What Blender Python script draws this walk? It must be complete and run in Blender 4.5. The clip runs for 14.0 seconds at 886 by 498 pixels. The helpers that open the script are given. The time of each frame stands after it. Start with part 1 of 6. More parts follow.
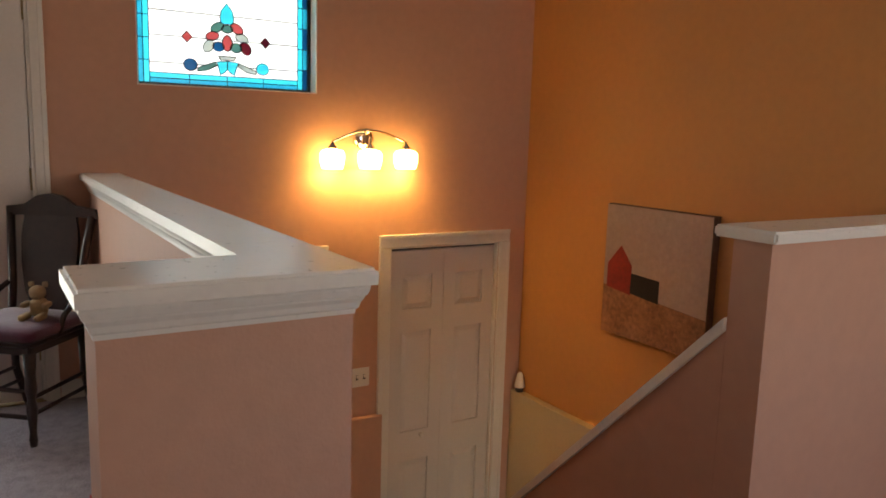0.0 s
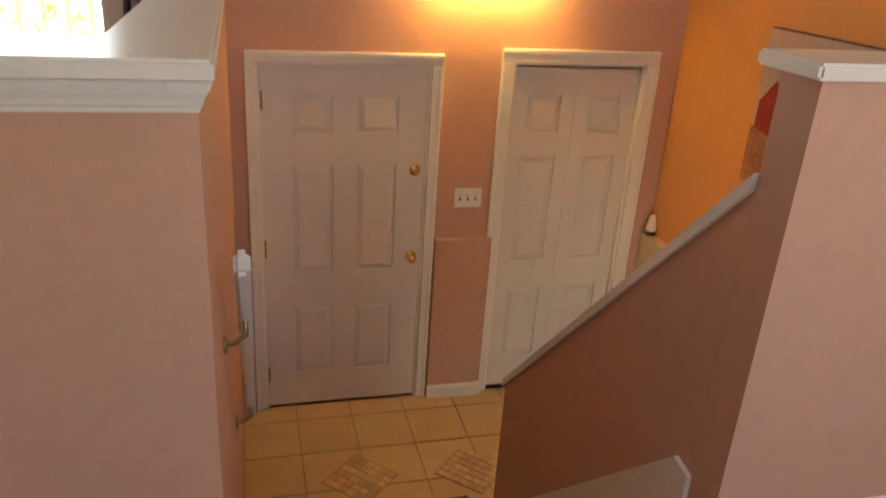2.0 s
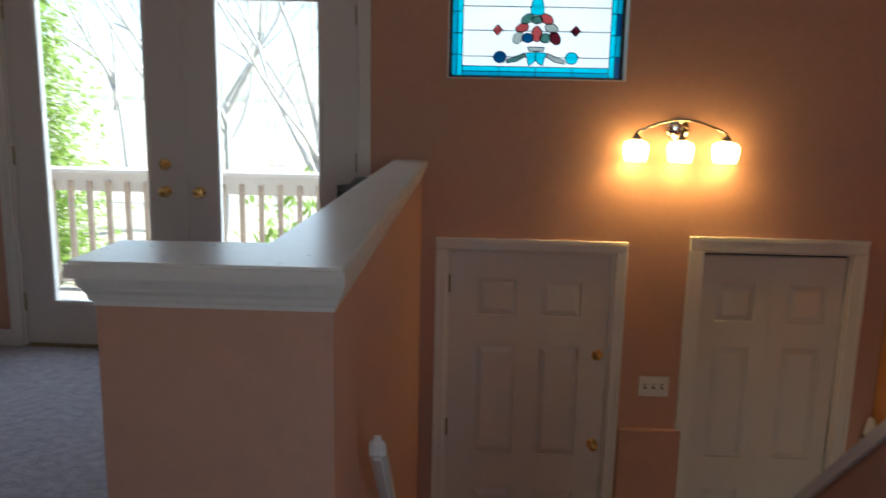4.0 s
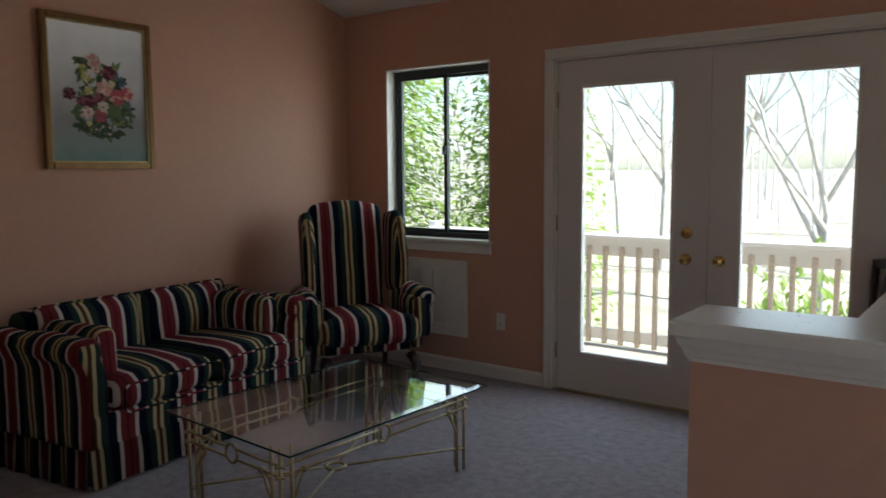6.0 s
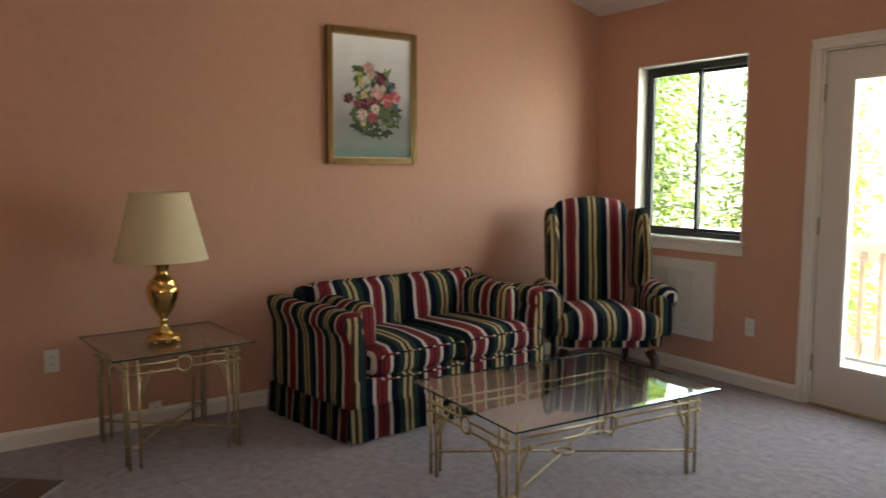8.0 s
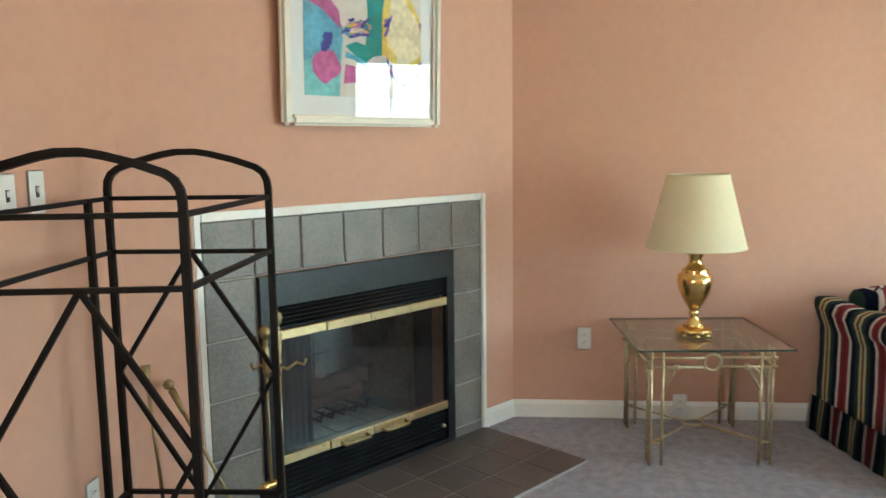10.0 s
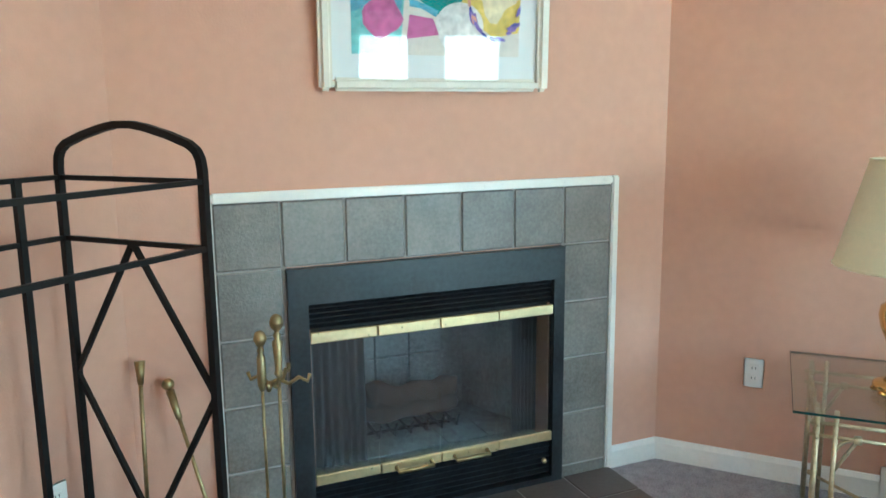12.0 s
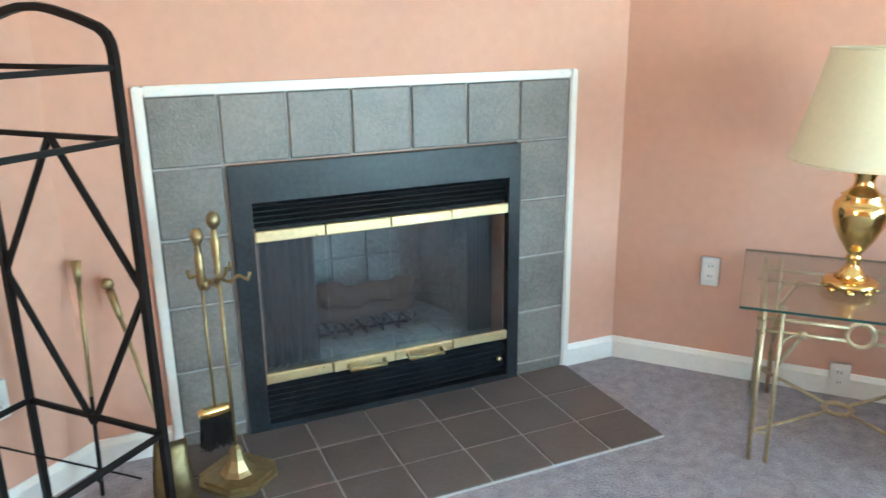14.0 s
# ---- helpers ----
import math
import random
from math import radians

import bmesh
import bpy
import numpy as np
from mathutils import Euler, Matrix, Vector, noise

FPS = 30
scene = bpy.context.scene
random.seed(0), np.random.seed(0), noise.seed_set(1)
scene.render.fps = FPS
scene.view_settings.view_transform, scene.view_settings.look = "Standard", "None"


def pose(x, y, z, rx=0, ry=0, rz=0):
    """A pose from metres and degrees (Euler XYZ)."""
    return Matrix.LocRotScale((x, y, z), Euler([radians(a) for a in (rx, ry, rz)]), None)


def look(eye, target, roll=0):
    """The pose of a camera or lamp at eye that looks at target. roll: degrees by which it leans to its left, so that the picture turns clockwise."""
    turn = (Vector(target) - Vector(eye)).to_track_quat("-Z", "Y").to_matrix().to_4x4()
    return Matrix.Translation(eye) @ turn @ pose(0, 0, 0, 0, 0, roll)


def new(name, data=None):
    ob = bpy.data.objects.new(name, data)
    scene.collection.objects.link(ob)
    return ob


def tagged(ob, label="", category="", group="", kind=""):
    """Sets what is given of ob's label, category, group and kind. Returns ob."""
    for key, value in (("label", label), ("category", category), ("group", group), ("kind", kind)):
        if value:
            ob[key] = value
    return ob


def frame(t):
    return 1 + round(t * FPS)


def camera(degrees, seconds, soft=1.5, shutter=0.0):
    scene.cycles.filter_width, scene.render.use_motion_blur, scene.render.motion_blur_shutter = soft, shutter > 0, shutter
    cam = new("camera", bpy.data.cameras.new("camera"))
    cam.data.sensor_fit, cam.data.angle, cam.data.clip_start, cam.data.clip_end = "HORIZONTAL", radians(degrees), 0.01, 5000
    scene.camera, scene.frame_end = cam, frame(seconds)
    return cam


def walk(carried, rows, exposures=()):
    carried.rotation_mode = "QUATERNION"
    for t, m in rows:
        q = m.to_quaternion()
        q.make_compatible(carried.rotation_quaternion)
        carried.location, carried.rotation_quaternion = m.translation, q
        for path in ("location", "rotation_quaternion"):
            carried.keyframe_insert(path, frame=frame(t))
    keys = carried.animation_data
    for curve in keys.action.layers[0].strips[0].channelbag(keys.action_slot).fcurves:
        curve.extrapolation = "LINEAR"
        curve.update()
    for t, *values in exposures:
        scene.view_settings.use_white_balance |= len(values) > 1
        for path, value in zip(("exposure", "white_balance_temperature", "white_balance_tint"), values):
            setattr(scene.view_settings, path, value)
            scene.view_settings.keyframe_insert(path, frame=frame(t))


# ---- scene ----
cam = camera(60.2, 14.0, shutter=0.25)
EXPOSURES = [(0.0, 2.15, 7100, 13), (1.0, 1.95, 6800, 11), (1.5, 2.25, 6900, 10), (2.2, 3.0, 6900, 6), (4.3, 1.1, 5450, 5), (5.0, 0.85, 5300, 1), (6.0, 1.15, 6000, 5), (6.6, 1.2, 6500, 7), (7.5, 2.15, 6750, 6), (8.0, 2.45, 6900, 4), (8.5, 3.12, 6800, 0), (9.0, 3.75, 6300, -9), (11.4, 4.0, 5200, -14), (12.5, 4.32, 4700, -19), (13.2, 4.6, 4750, -19), (14.0, 4.65, 4950, -13)]
PATH = [
    (0, (-0.324, 0.404, 1.318), (0.715, 2.087, 1.014), 1.7),
    (0.5, (-0.286, 0.373, 1.3), (0.633, 2.104, 0.903), 2.3),
    (1, (-0.026, 0.303, 1.3), (0.717, 2.102, 0.837), 2.2),
    (1.5, (0.157, 0.309, 1.28), (0.805, 2.117, 0.722), 3.3),
    (2, (0.316, 0.389, 1.28), (0.807, 2.166, 0.506), 3.8),
    (2.2, (0.359, 0.397, 1.263), (0.808, 2.147, 0.405), 4.8),
    (4.3, (0.476, 0.304, 1.356), (0.166, 2.254, 1.038), 0.7),
    (4.5, (0.468, 0.289, 1.353), (-0.047, 2.197, 1.041), 0.5),
    (5, (0.411, 0.259, 1.347), (-0.48, 2.022, 1.036), 0.1),
    (5.5, (0.351, 0.196, 1.365), (-0.696, 1.88, 1.106), -0.2),
    (6, (0.322, 0.123, 1.373), (-0.865, 1.72, 1.171), -0.4),
    (6.5, (0.374, 0.097, 1.372), (-1.006, 1.531, 1.169), -0.4),
    (7, (0.48, 0.091, 1.37), (-0.996, 1.425, 1.169), 0.2),
    (7.5, (0.5, 0.098, 1.369), (-1.027, 1.374, 1.166), 0.5),
    (8, (0.492, 0.091, 1.368), (-1.155, 1.206, 1.161), 0.1),
    (8.5, (0.472, 0.013, 1.375), (-1.371, 0.76, 1.161), -0.4),
    (9, (0.465, 0.017, 1.373), (-1.481, 0.412, 1.128), -0.6),
    (9.2, (0.437, 0.037, 1.37), (-1.527, 0.318, 1.114), -0.6),
    (11.5, (-0.489, 0.612, 1.4), (-2.307, -0.178, 1.134), -0.5),
    (12, (-0.641, 0.782, 1.391), (-2.399, -0.111, 1.055), -0.6),
    (12.5, (-0.718, 0.873, 1.345), (-2.403, -0.079, 0.84), -0.3),
    (13, (-0.73, 0.887, 1.328), (-2.376, -0.102, 0.768), -0.8),
    (13.5, (-0.732, 0.891, 1.328), (-2.364, -0.115, 0.759), -1.3),
    (14, (-0.746, 0.876, 1.34), (-2.467, 0.03, 0.772), -0.7),
]
walk(cam, [(t, look(eye, target, roll)) for t, eye, target, roll in PATH], EXPOSURES)

# ---------------- world, sun, large lights ----------------
SUN_EL, SUN_AZ = 48.0, 90.0
world = bpy.data.worlds.new("world")
scene.world = world
world.use_nodes = True
wn = world.node_tree
sky = wn.nodes.new("ShaderNodeTexSky")
sky.sky_type, sky.sun_disc = "NISHITA", False
sky.sun_elevation, sky.sun_rotation = radians(SUN_EL), radians(SUN_AZ)
wn.nodes["Background"].inputs[1].default_value = 0.15
wn.links.new(sky.outputs[0], wn.nodes["Background"].inputs[0])
sun = new("sun", bpy.data.lights.new("sun", "SUN"))
sun.data.energy, sun.data.angle, sun.data.color = 5.0, radians(0.6), (1.0, 0.95, 0.87)
sun.matrix_world = look((8, 0, 8 * math.tan(radians(SUN_EL))), (0, 0, 0))


def area(name, eye, target, w, h, watts, color):
    ob = new(name, bpy.data.lights.new(name, "AREA"))
    ob.data.shape, ob.data.size, ob.data.size_y, ob.data.energy, ob.data.color = "RECTANGLE", w, h, watts, color
    ob.matrix_world = look(eye, target)
    return ob


# area lamps add sky light in the openings; the back window's is invented fill
area("fill_light_back_opening", (1.75, -1.12, 1.45), (1.75, 1, 0.75), 1.4, 1.15, 3.0, (0.93, 0.95, 1.0))
area("sky_light_french_doors", (-1.02, 4.62, 1.15), (-1.02, 2, 0.7), 1.7, 1.8, 8.5, (0.85, 0.93, 1.0))
area("sky_light_side_window", (-2.86, 4.62, 1.5), (-2.86, 2, 1.0), 0.8, 1.1, 3.2, (0.9, 0.97, 1.0))

# ---------------- materials ----------------


def mat(name, color, rough=0.6, metal=0.0, var=0.12, scale=3.0, fine=60.0, bump=0.0, bump_scale=80.0, spec=0.5, sheen=0.0, tint=None, coat=0.0, rnd=0.0):
    """Principled surface with broad and fine variation of its colour, and a fine relief."""
    m = bpy.data.materials.new(name)
    m.use_nodes = True
    t = m.node_tree
    b = t.nodes["Principled BSDF"]
    b.inputs["Metallic"].default_value, b.inputs["Specular IOR Level"].default_value = metal, spec
    b.inputs["Sheen Weight"].default_value, b.inputs["Coat Weight"].default_value = sheen, coat
    tc = t.nodes.new("ShaderNodeTexCoord")
    n1, n2 = t.nodes.new("ShaderNodeTexNoise"), t.nodes.new("ShaderNodeTexNoise")
    n1.inputs["Scale"].default_value, n2.inputs["Scale"].default_value = scale, fine
    n1.inputs["Detail"].default_value = 4
    for n in (n1, n2):
        t.links.new(tc.outputs["Object"], n.inputs["Vector"])
    add = t.nodes.new("ShaderNodeMath")
    t.links.new(n1.outputs[0], add.inputs[0]), t.links.new(n2.outputs[0], add.inputs[1])
    out = add
    if rnd:
        oi = t.nodes.new("ShaderNodeObjectInfo")
        mul = t.nodes.new("ShaderNodeMath")
        mul.operation, mul.inputs[1].default_value, mul.inputs[2].default_value = "MULTIPLY_ADD", rnd, -rnd / 2
        t.links.new(oi.outputs["Random"], mul.inputs[0])
        out = t.nodes.new("ShaderNodeMath")
        t.links.new(add.outputs[0], out.inputs[0]), t.links.new(mul.outputs[0], out.inputs[1])
    ramp = t.nodes.new("ShaderNodeMapRange")
    ramp.inputs[1].default_value, ramp.inputs[2].default_value = 0.6, 1.4
    t.links.new(out.outputs[0], ramp.inputs[0])
    mix = t.nodes.new("ShaderNodeMix")
    mix.data_type = "RGBA"
    a = [max(0, c * (1 - var)) for c in color]
    z = [min(1, c * (1 + var)) for c in (tint or color)]
    mix.inputs[6].default_value, mix.inputs[7].default_value = (*a, 1), (*z, 1)
    t.links.new(ramp.outputs[0], mix.inputs[0])
    t.links.new(mix.outputs[2], b.inputs["Base Color"])
    rr = t.nodes.new("ShaderNodeMapRange")
    rr.inputs[3].default_value, rr.inputs[4].default_value = max(0.02, rough - 0.06), min(1, rough + 0.06)
    t.links.new(n2.outputs[0], rr.inputs[0]), t.links.new(rr.outputs[0], b.inputs["Roughness"])
    if bump:
        n3 = t.nodes.new("ShaderNodeTexNoise")
        n3.inputs["Scale"].default_value, n3.inputs["Detail"].default_value = bump_scale, 3
        bp = t.nodes.new("ShaderNodeBump")
        bp.inputs["Strength"].default_value, bp.inputs["Distance"].default_value = bump, 0.006
        t.links.new(tc.outputs["Object"], n3.inputs["Vector"]), t.links.new(n3.outputs[0], bp.inputs["Height"])
        t.links.new(bp.outputs[0], b.inputs["Normal"])
    return m


def stripes(name, axis, period, shift):
    """Woven stripes across one axis of the thing."""
    m = mat(name, (0.2, 0.2, 0.2), rough=0.95, spec=0.06, sheen=0.02, bump=0.5, bump_scale=260)
    t = m.node_tree
    b = t.nodes["Principled BSDF"]
    tc = [n for n in t.nodes if n.bl_idname == "ShaderNodeTexCoord"][0]
    nz = t.nodes.new("ShaderNodeTexNoise")
    nz.inputs["Scale"].default_value = 6
    t.links.new(tc.outputs["Object"], nz.inputs["Vector"])
    sep = t.nodes.new("ShaderNodeSeparateXYZ")
    t.links.new(tc.outputs["Object"], sep.inputs[0])
    w = t.nodes.new("ShaderNodeMath")
    w.operation, w.inputs[1].default_value = "MULTIPLY_ADD", 0.012
    t.links.new(nz.outputs[0], w.inputs[0]), t.links.new(sep.outputs[axis], w.inputs[2])
    sc = t.nodes.new("ShaderNodeMath")
    sc.operation, sc.inputs[1].default_value, sc.inputs[2].default_value = "MULTIPLY_ADD", 1 / period, shift
    t.links.new(w.outputs[0], sc.inputs[0])
    fr = t.nodes.new("ShaderNodeMath")
    fr.operation = "FRACT"
    t.links.new(sc.outputs[0], fr.inputs[0])
    ramp = t.nodes.new("ShaderNodeValToRGB")
    ramp.color_ramp.interpolation = "CONSTANT"
    navy, white, red, wine = (0.006, 0.008, 0.018), (0.60, 0.52, 0.44), (0.175, 0.026, 0.030), (0.11, 0.014, 0.018)
    green, cream, brown = (0.022, 0.038, 0.030), (0.48, 0.39, 0.21), (0.085, 0.034, 0.017)
    stops = [(0, white), (0.055, red), (0.15, wine), (0.19, red), (0.285, white), (0.34, navy), (0.47, green), (0.575, cream), (0.63, brown),
             (0.695, cream), (0.75, green), (0.86, navy)]
    el = ramp.color_ramp.elements
    while len(el) < len(stops):
        el.new(0.5)
    for e, (p, c) in zip(el, stops):
        e.position = p
    for e, (p, c) in zip(el, stops):
        e.color = (*c, 1)
    t.links.new(fr.outputs[0], ramp.inputs[0])
    for link in list(b.inputs["Base Color"].links):
        t.links.remove(link)
    t.links.new(ramp.outputs[0], b.inputs["Base Color"])
    return m


def clear(name, color, gloss=1.0, rough=0.02):
    """Thin glass: lets light straight through, tinted, with its surface gloss."""
    m = bpy.data.materials.new(name)
    m.use_nodes = True
    t = m.node_tree
    t.nodes.remove(t.nodes["Principled BSDF"])
    tr, gl, mx, lw, pw = (t.nodes.new("ShaderNode" + k) for k in ("BsdfTransparent", "BsdfGlossy", "MixShader", "LayerWeight", "Math"))
    lw.inputs[0].default_value, pw.operation, pw.inputs[1].default_value = 0.5, "POWER", 4.0
    tr.inputs[0].default_value = (*color, 1)
    gl.inputs["Roughness"].default_value = rough
    k = t.nodes.new("ShaderNodeMath")
    k.operation, k.inputs[1].default_value, k.inputs[2].default_value = "MULTIPLY_ADD", 0.9 * gloss, 0.045 * gloss
    t.links.new(lw.outputs["Facing"], pw.inputs[0]), t.links.new(pw.outputs[0], k.inputs[0]), t.links.new(k.outputs[0], mx.inputs[0])
    t.links.new(tr.outputs[0], mx.inputs[1]), t.links.new(gl.outputs[0], mx.inputs[2])
    t.links.new(mx.outputs[0], t.nodes["Material Output"].inputs[0])
    return m


def glow(name, color, strength):
    m = bpy.data.materials.new(name)
    m.use_nodes = True
    b = m.node_tree.nodes["Principled BSDF"]
    b.inputs["Base Color"].default_value = (0.9, 0.85, 0.75, 1)
    b.inputs["Emission Color"].default_value, b.inputs["Emission Strength"].default_value = (*color, 1), strength
    return m


WALL = mat("salmon_wall_paint", (0.59, 0.335, 0.232), rough=0.62, var=0.05, scale=1.3, fine=25, bump=0.12, bump_scale=140, spec=0.35)
OCHRE = mat("ochre_wall_paint", (0.55, 0.265, 0.095), rough=0.62, var=0.06, scale=1.3, fine=25, bump=0.12, bump_scale=140, spec=0.35)
CREAM_WALL = mat("cream_wall_paint", (0.62, 0.50, 0.31), rough=0.6, var=0.05, bump=0.1)
CEIL = mat("white_ceiling_paint", (0.78, 0.76, 0.73), rough=0.9, var=0.03, bump=0.3, bump_scale=90)
WHITE = mat("white_trim_paint", (0.78, 0.74, 0.67), rough=0.30, var=0.05, scale=4, bump=0.05)
DOORWHITE = mat("white_door_paint", (0.72, 0.66, 0.60), rough=0.42, var=0.04, scale=3, bump=0.08, bump_scale=200)
CARPET = mat("grey_blue_carpet", (0.305, 0.267, 0.282), rough=1.0, var=0.42, scale=22.0, fine=130, bump=1.0, bump_scale=110, spec=0.05, sheen=0.3)
STAIRCARPET = mat("grey_brown_stair_carpet", (0.22, 0.19, 0.18), rough=1.0, var=0.2, scale=3, fine=170, bump=1.0, bump_scale=170, spec=0.05)
LANDTILE = mat("beige_floor_tile", (0.50, 0.36, 0.19), rough=0.42, var=0.12, scale=5, fine=40, rnd=0.35)
GROUT = mat("grout", (0.30, 0.25, 0.19), rough=0.95, var=0.15)
GREYGROUT = mat("grey_grout", (0.40, 0.37, 0.34), rough=0.95, var=0.15)
MOSAIC = mat("stone_mosaic", (0.52, 0.36, 0.20), rough=0.6, var=0.25, scale=12, rnd=0.7)
MATBLACK = mat("black_rubber_mat", (0.012, 0.011, 0.011), rough=0.85, bump=0.8, bump_scale=120, var=0.3)
SURROUND = mat("grey_glazed_tile", (0.165, 0.143, 0.120), rough=0.40, var=0.26, scale=6, fine=90, bump=0.25, bump_scale=110, rnd=0.35, tint=(0.19, 0.170, 0.147))
HEARTH = mat("brown_hearth_tile", (0.115, 0.090, 0.078), rough=0.42, var=0.22, scale=5, fine=70, bump=0.15, bump_scale=50, rnd=0.35)
BLACKSTEEL = mat("black_stove_steel", (0.006, 0.007, 0.009), rough=0.34, var=0.8, scale=9, tint=(0.013, 0.014, 0.016), spec=0.45)
SOOT = mat("sooted_firebrick", (0.32, 0.31, 0.29), rough=0.95, var=0.55, scale=5, bump=0.4, bump_scale=40)
CURTAIN = mat("grey_wire_mesh", (0.13, 0.13, 0.127), rough=0.6, metal=0.4, var=0.4, scale=30, fine=220, bump=0.6, bump_scale=240)
SPLITLOG = mat("pale_split_log", (0.10, 0.052, 0.03), rough=0.9, var=0.5, scale=16, bump=0.8, bump_scale=40)
LOGMAT = mat("ceramic_log", (0.09, 0.05, 0.03), rough=0.9, var=0.4, scale=14, bump=0.8, bump_scale=40)
BRASS = mat("polished_brass", (0.82, 0.56, 0.20), rough=0.16, metal=1.0, var=0.08)
OLDBRASS = mat("aged_brass", (0.38, 0.30, 0.15), rough=0.46, metal=1.0, var=0.25, scale=18)
BRUSHBRASS = mat("brushed_brass_trim", (0.83, 0.66, 0.36), rough=0.30, metal=1.0, var=0.1, scale=20)
RAKED = mat("antique_gold_metal", (0.50, 0.40, 0.24), rough=0.42, metal=0.75, var=0.25, scale=20)
IRON = mat("black_iron", (0.009, 0.007, 0.006), rough=0.55, metal=0.0, var=0.4, scale=25, spec=0.2)
CHROME = mat("chrome", (0.75, 0.72, 0.68), rough=0.08, metal=1.0, var=0.05)
DARKWOOD = mat("dark_stained_wood", (0.030, 0.014, 0.010), rough=0.35, var=0.4, scale=8, fine=50)
PLUM = mat("plum_velvet", (0.085, 0.008, 0.03), rough=0.9, sheen=0.5, var=0.2, bump=0.3)
SHADE = mat("cream_lamp_shade", (0.72, 0.62, 0.40), rough=0.85, var=0.04, bump=0.2, bump_scale=300)
PLASTIC = mat("white_plastic", (0.78, 0.75, 0.70), rough=0.35, var=0.02)
SLOT = mat("dark_slot", (0.05, 0.045, 0.04), rough=0.6)
BLACKFRAME = mat("black_window_aluminium", (0.014, 0.018, 0.017), rough=0.4, var=0.2)
GOLDFRAME = mat("gilt_picture_frame", (0.20, 0.11, 0.035), rough=0.35, metal=0.5, var=0.3, scale=20)
IVORYFRAME = mat("ivory_picture_frame", (0.70, 0.64, 0.52), rough=0.4, var=0.05)
TEDDY = mat("tan_plush", (0.38, 0.26, 0.14), rough=1, var=0.25, bump=1.0, bump_scale=200)
REDPETAL = mat("red_petal", (0.45, 0.012, 0.016), rough=0.7, var=0.3)
LEAF = mat("green_leaf", (0.17, 0.27, 0.06), rough=0.6, var=0.45, scale=2.5, fine=9, tint=(0.27, 0.33, 0.09))
# light shines through thin leaves
lt = LEAF.node_tree
l_thin, l_mix = lt.nodes.new("ShaderNodeBsdfTranslucent"), lt.nodes.new("ShaderNodeMixShader")
l_thin.inputs[0].default_value, l_mix.inputs[0].default_value = (0.40, 0.56, 0.12, 1), 0.5
lt.links.new(lt.nodes["Principled BSDF"].outputs[0], l_mix.inputs[1]), lt.links.new(l_thin.outputs[0], l_mix.inputs[2])
lt.links.new(l_mix.outputs[0], lt.nodes["Material Output"].inputs[0])
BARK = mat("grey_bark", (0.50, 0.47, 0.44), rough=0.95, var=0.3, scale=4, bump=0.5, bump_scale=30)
# paler copy of the bark for far trunks: haze put into the colour
HAZEBARK = mat("haze_paled_far_bark", (0.58, 0.55, 0.51), rough=0.95, var=0.25, scale=0.6)
GROUND = mat("leaf_litter_ground", (0.46, 0.40, 0.31), rough=1, var=0.25, scale=0.4, fine=5)
DECK = mat("weathered_deck_board", (0.42, 0.37, 0.31), rough=0.9, var=0.2, scale=3, rnd=0.2)
DECKWHITE = mat("pale_painted_rail", (0.84, 0.82, 0.77), rough=0.6, var=0.06)
BALUSTER = mat("tan_weathered_baluster", (0.52, 0.43, 0.34), rough=0.85, var=0.25, scale=6)
STRIPE_X = stripes("striped_fabric_across", 0, 0.325, 10.72)
STRIPE_Y = stripes("striped_fabric_along", 1, 0.25, 10.55)
STRIPE_CHAIR = stripes("striped_chair_fabric_across", 0, 0.30, 10.6425)
STRIPE_CHAIR_SIDE = stripes("striped_chair_fabric_along", 1, 0.26, 10.4)
PANE = clear("window_glass", (0.97, 0.99, 0.98), 0.6)
TABLEGLASS = clear("table_glass", (0.93, 0.965, 0.95), 1.0, 0.015)
GLASSEDGE = mat("green_glass_edge", (0.010, 0.045, 0.036), rough=0.1)
FIREGLASS = clear("smoked_fire_glass", (0.78, 0.81, 0.83), 2.2, 0.09)
PICGLASS = clear("picture_glass", (1, 1, 1), 0.8, 0.015)
BULBGLASS = glow("lit_frosted_glass", (1.0, 0.60, 0.17), 5.0)

# ---------------- mesh helpers ----------------


def part(name, bm, material, parent=None, label="", smooth=False):
    """Links a bmesh as one mesh object under a thing."""
    bmesh.ops.recalc_face_normals(bm, faces=bm.faces[:])
    me = bpy.data.meshes.new(name)
    bm.to_mesh(me)
    bm.free()
    me.materials.append(material)
    if smooth:
        for p in me.polygons:
            p.use_smooth = True
    if material.name in ("striped_fabric_along", "striped_chair_fabric_along"):
        me.materials.append(STRIPE_X if material == STRIPE_Y else STRIPE_CHAIR)
        for p in me.polygons:
            p.material_index = int(abs(p.normal.y) > 0.8)
    ob = new(name, me)
    if parent:
        ob.parent = parent
    if label:
        ob["label"] = label
    return ob


def thing(name, m, label, category, group=""):
    ob = new(name)
    ob.empty_display_size = 0.1
    ob.matrix_world = m
    return tagged(ob, label, category, group)


def structure(name, bm, material, label, category, smooth=False):
    return tagged(part(name, bm, material, smooth=smooth), label, category, kind="structure")


def box(bm, x0, y0, z0, x1, y1, z1, bevel=0.0, seg=1):
    made = bmesh.ops.create_cube(bm, size=1)["verts"]
    for v in made:
        v.co = Vector(((x0 + x1) / 2 + v.co.x * (x1 - x0), (y0 + y1) / 2 + v.co.y * (y1 - y0), (z0 + z1) / 2 + v.co.z * (z1 - z0)))
    if bevel:
        edges = list({e for v in made for e in v.link_edges})
        bmesh.ops.bevel(bm, geom=edges, offset=bevel, segments=seg, affect="EDGES")
    return bm


def bx(*a, **k):
    return box(bmesh.new(), *a, **k)


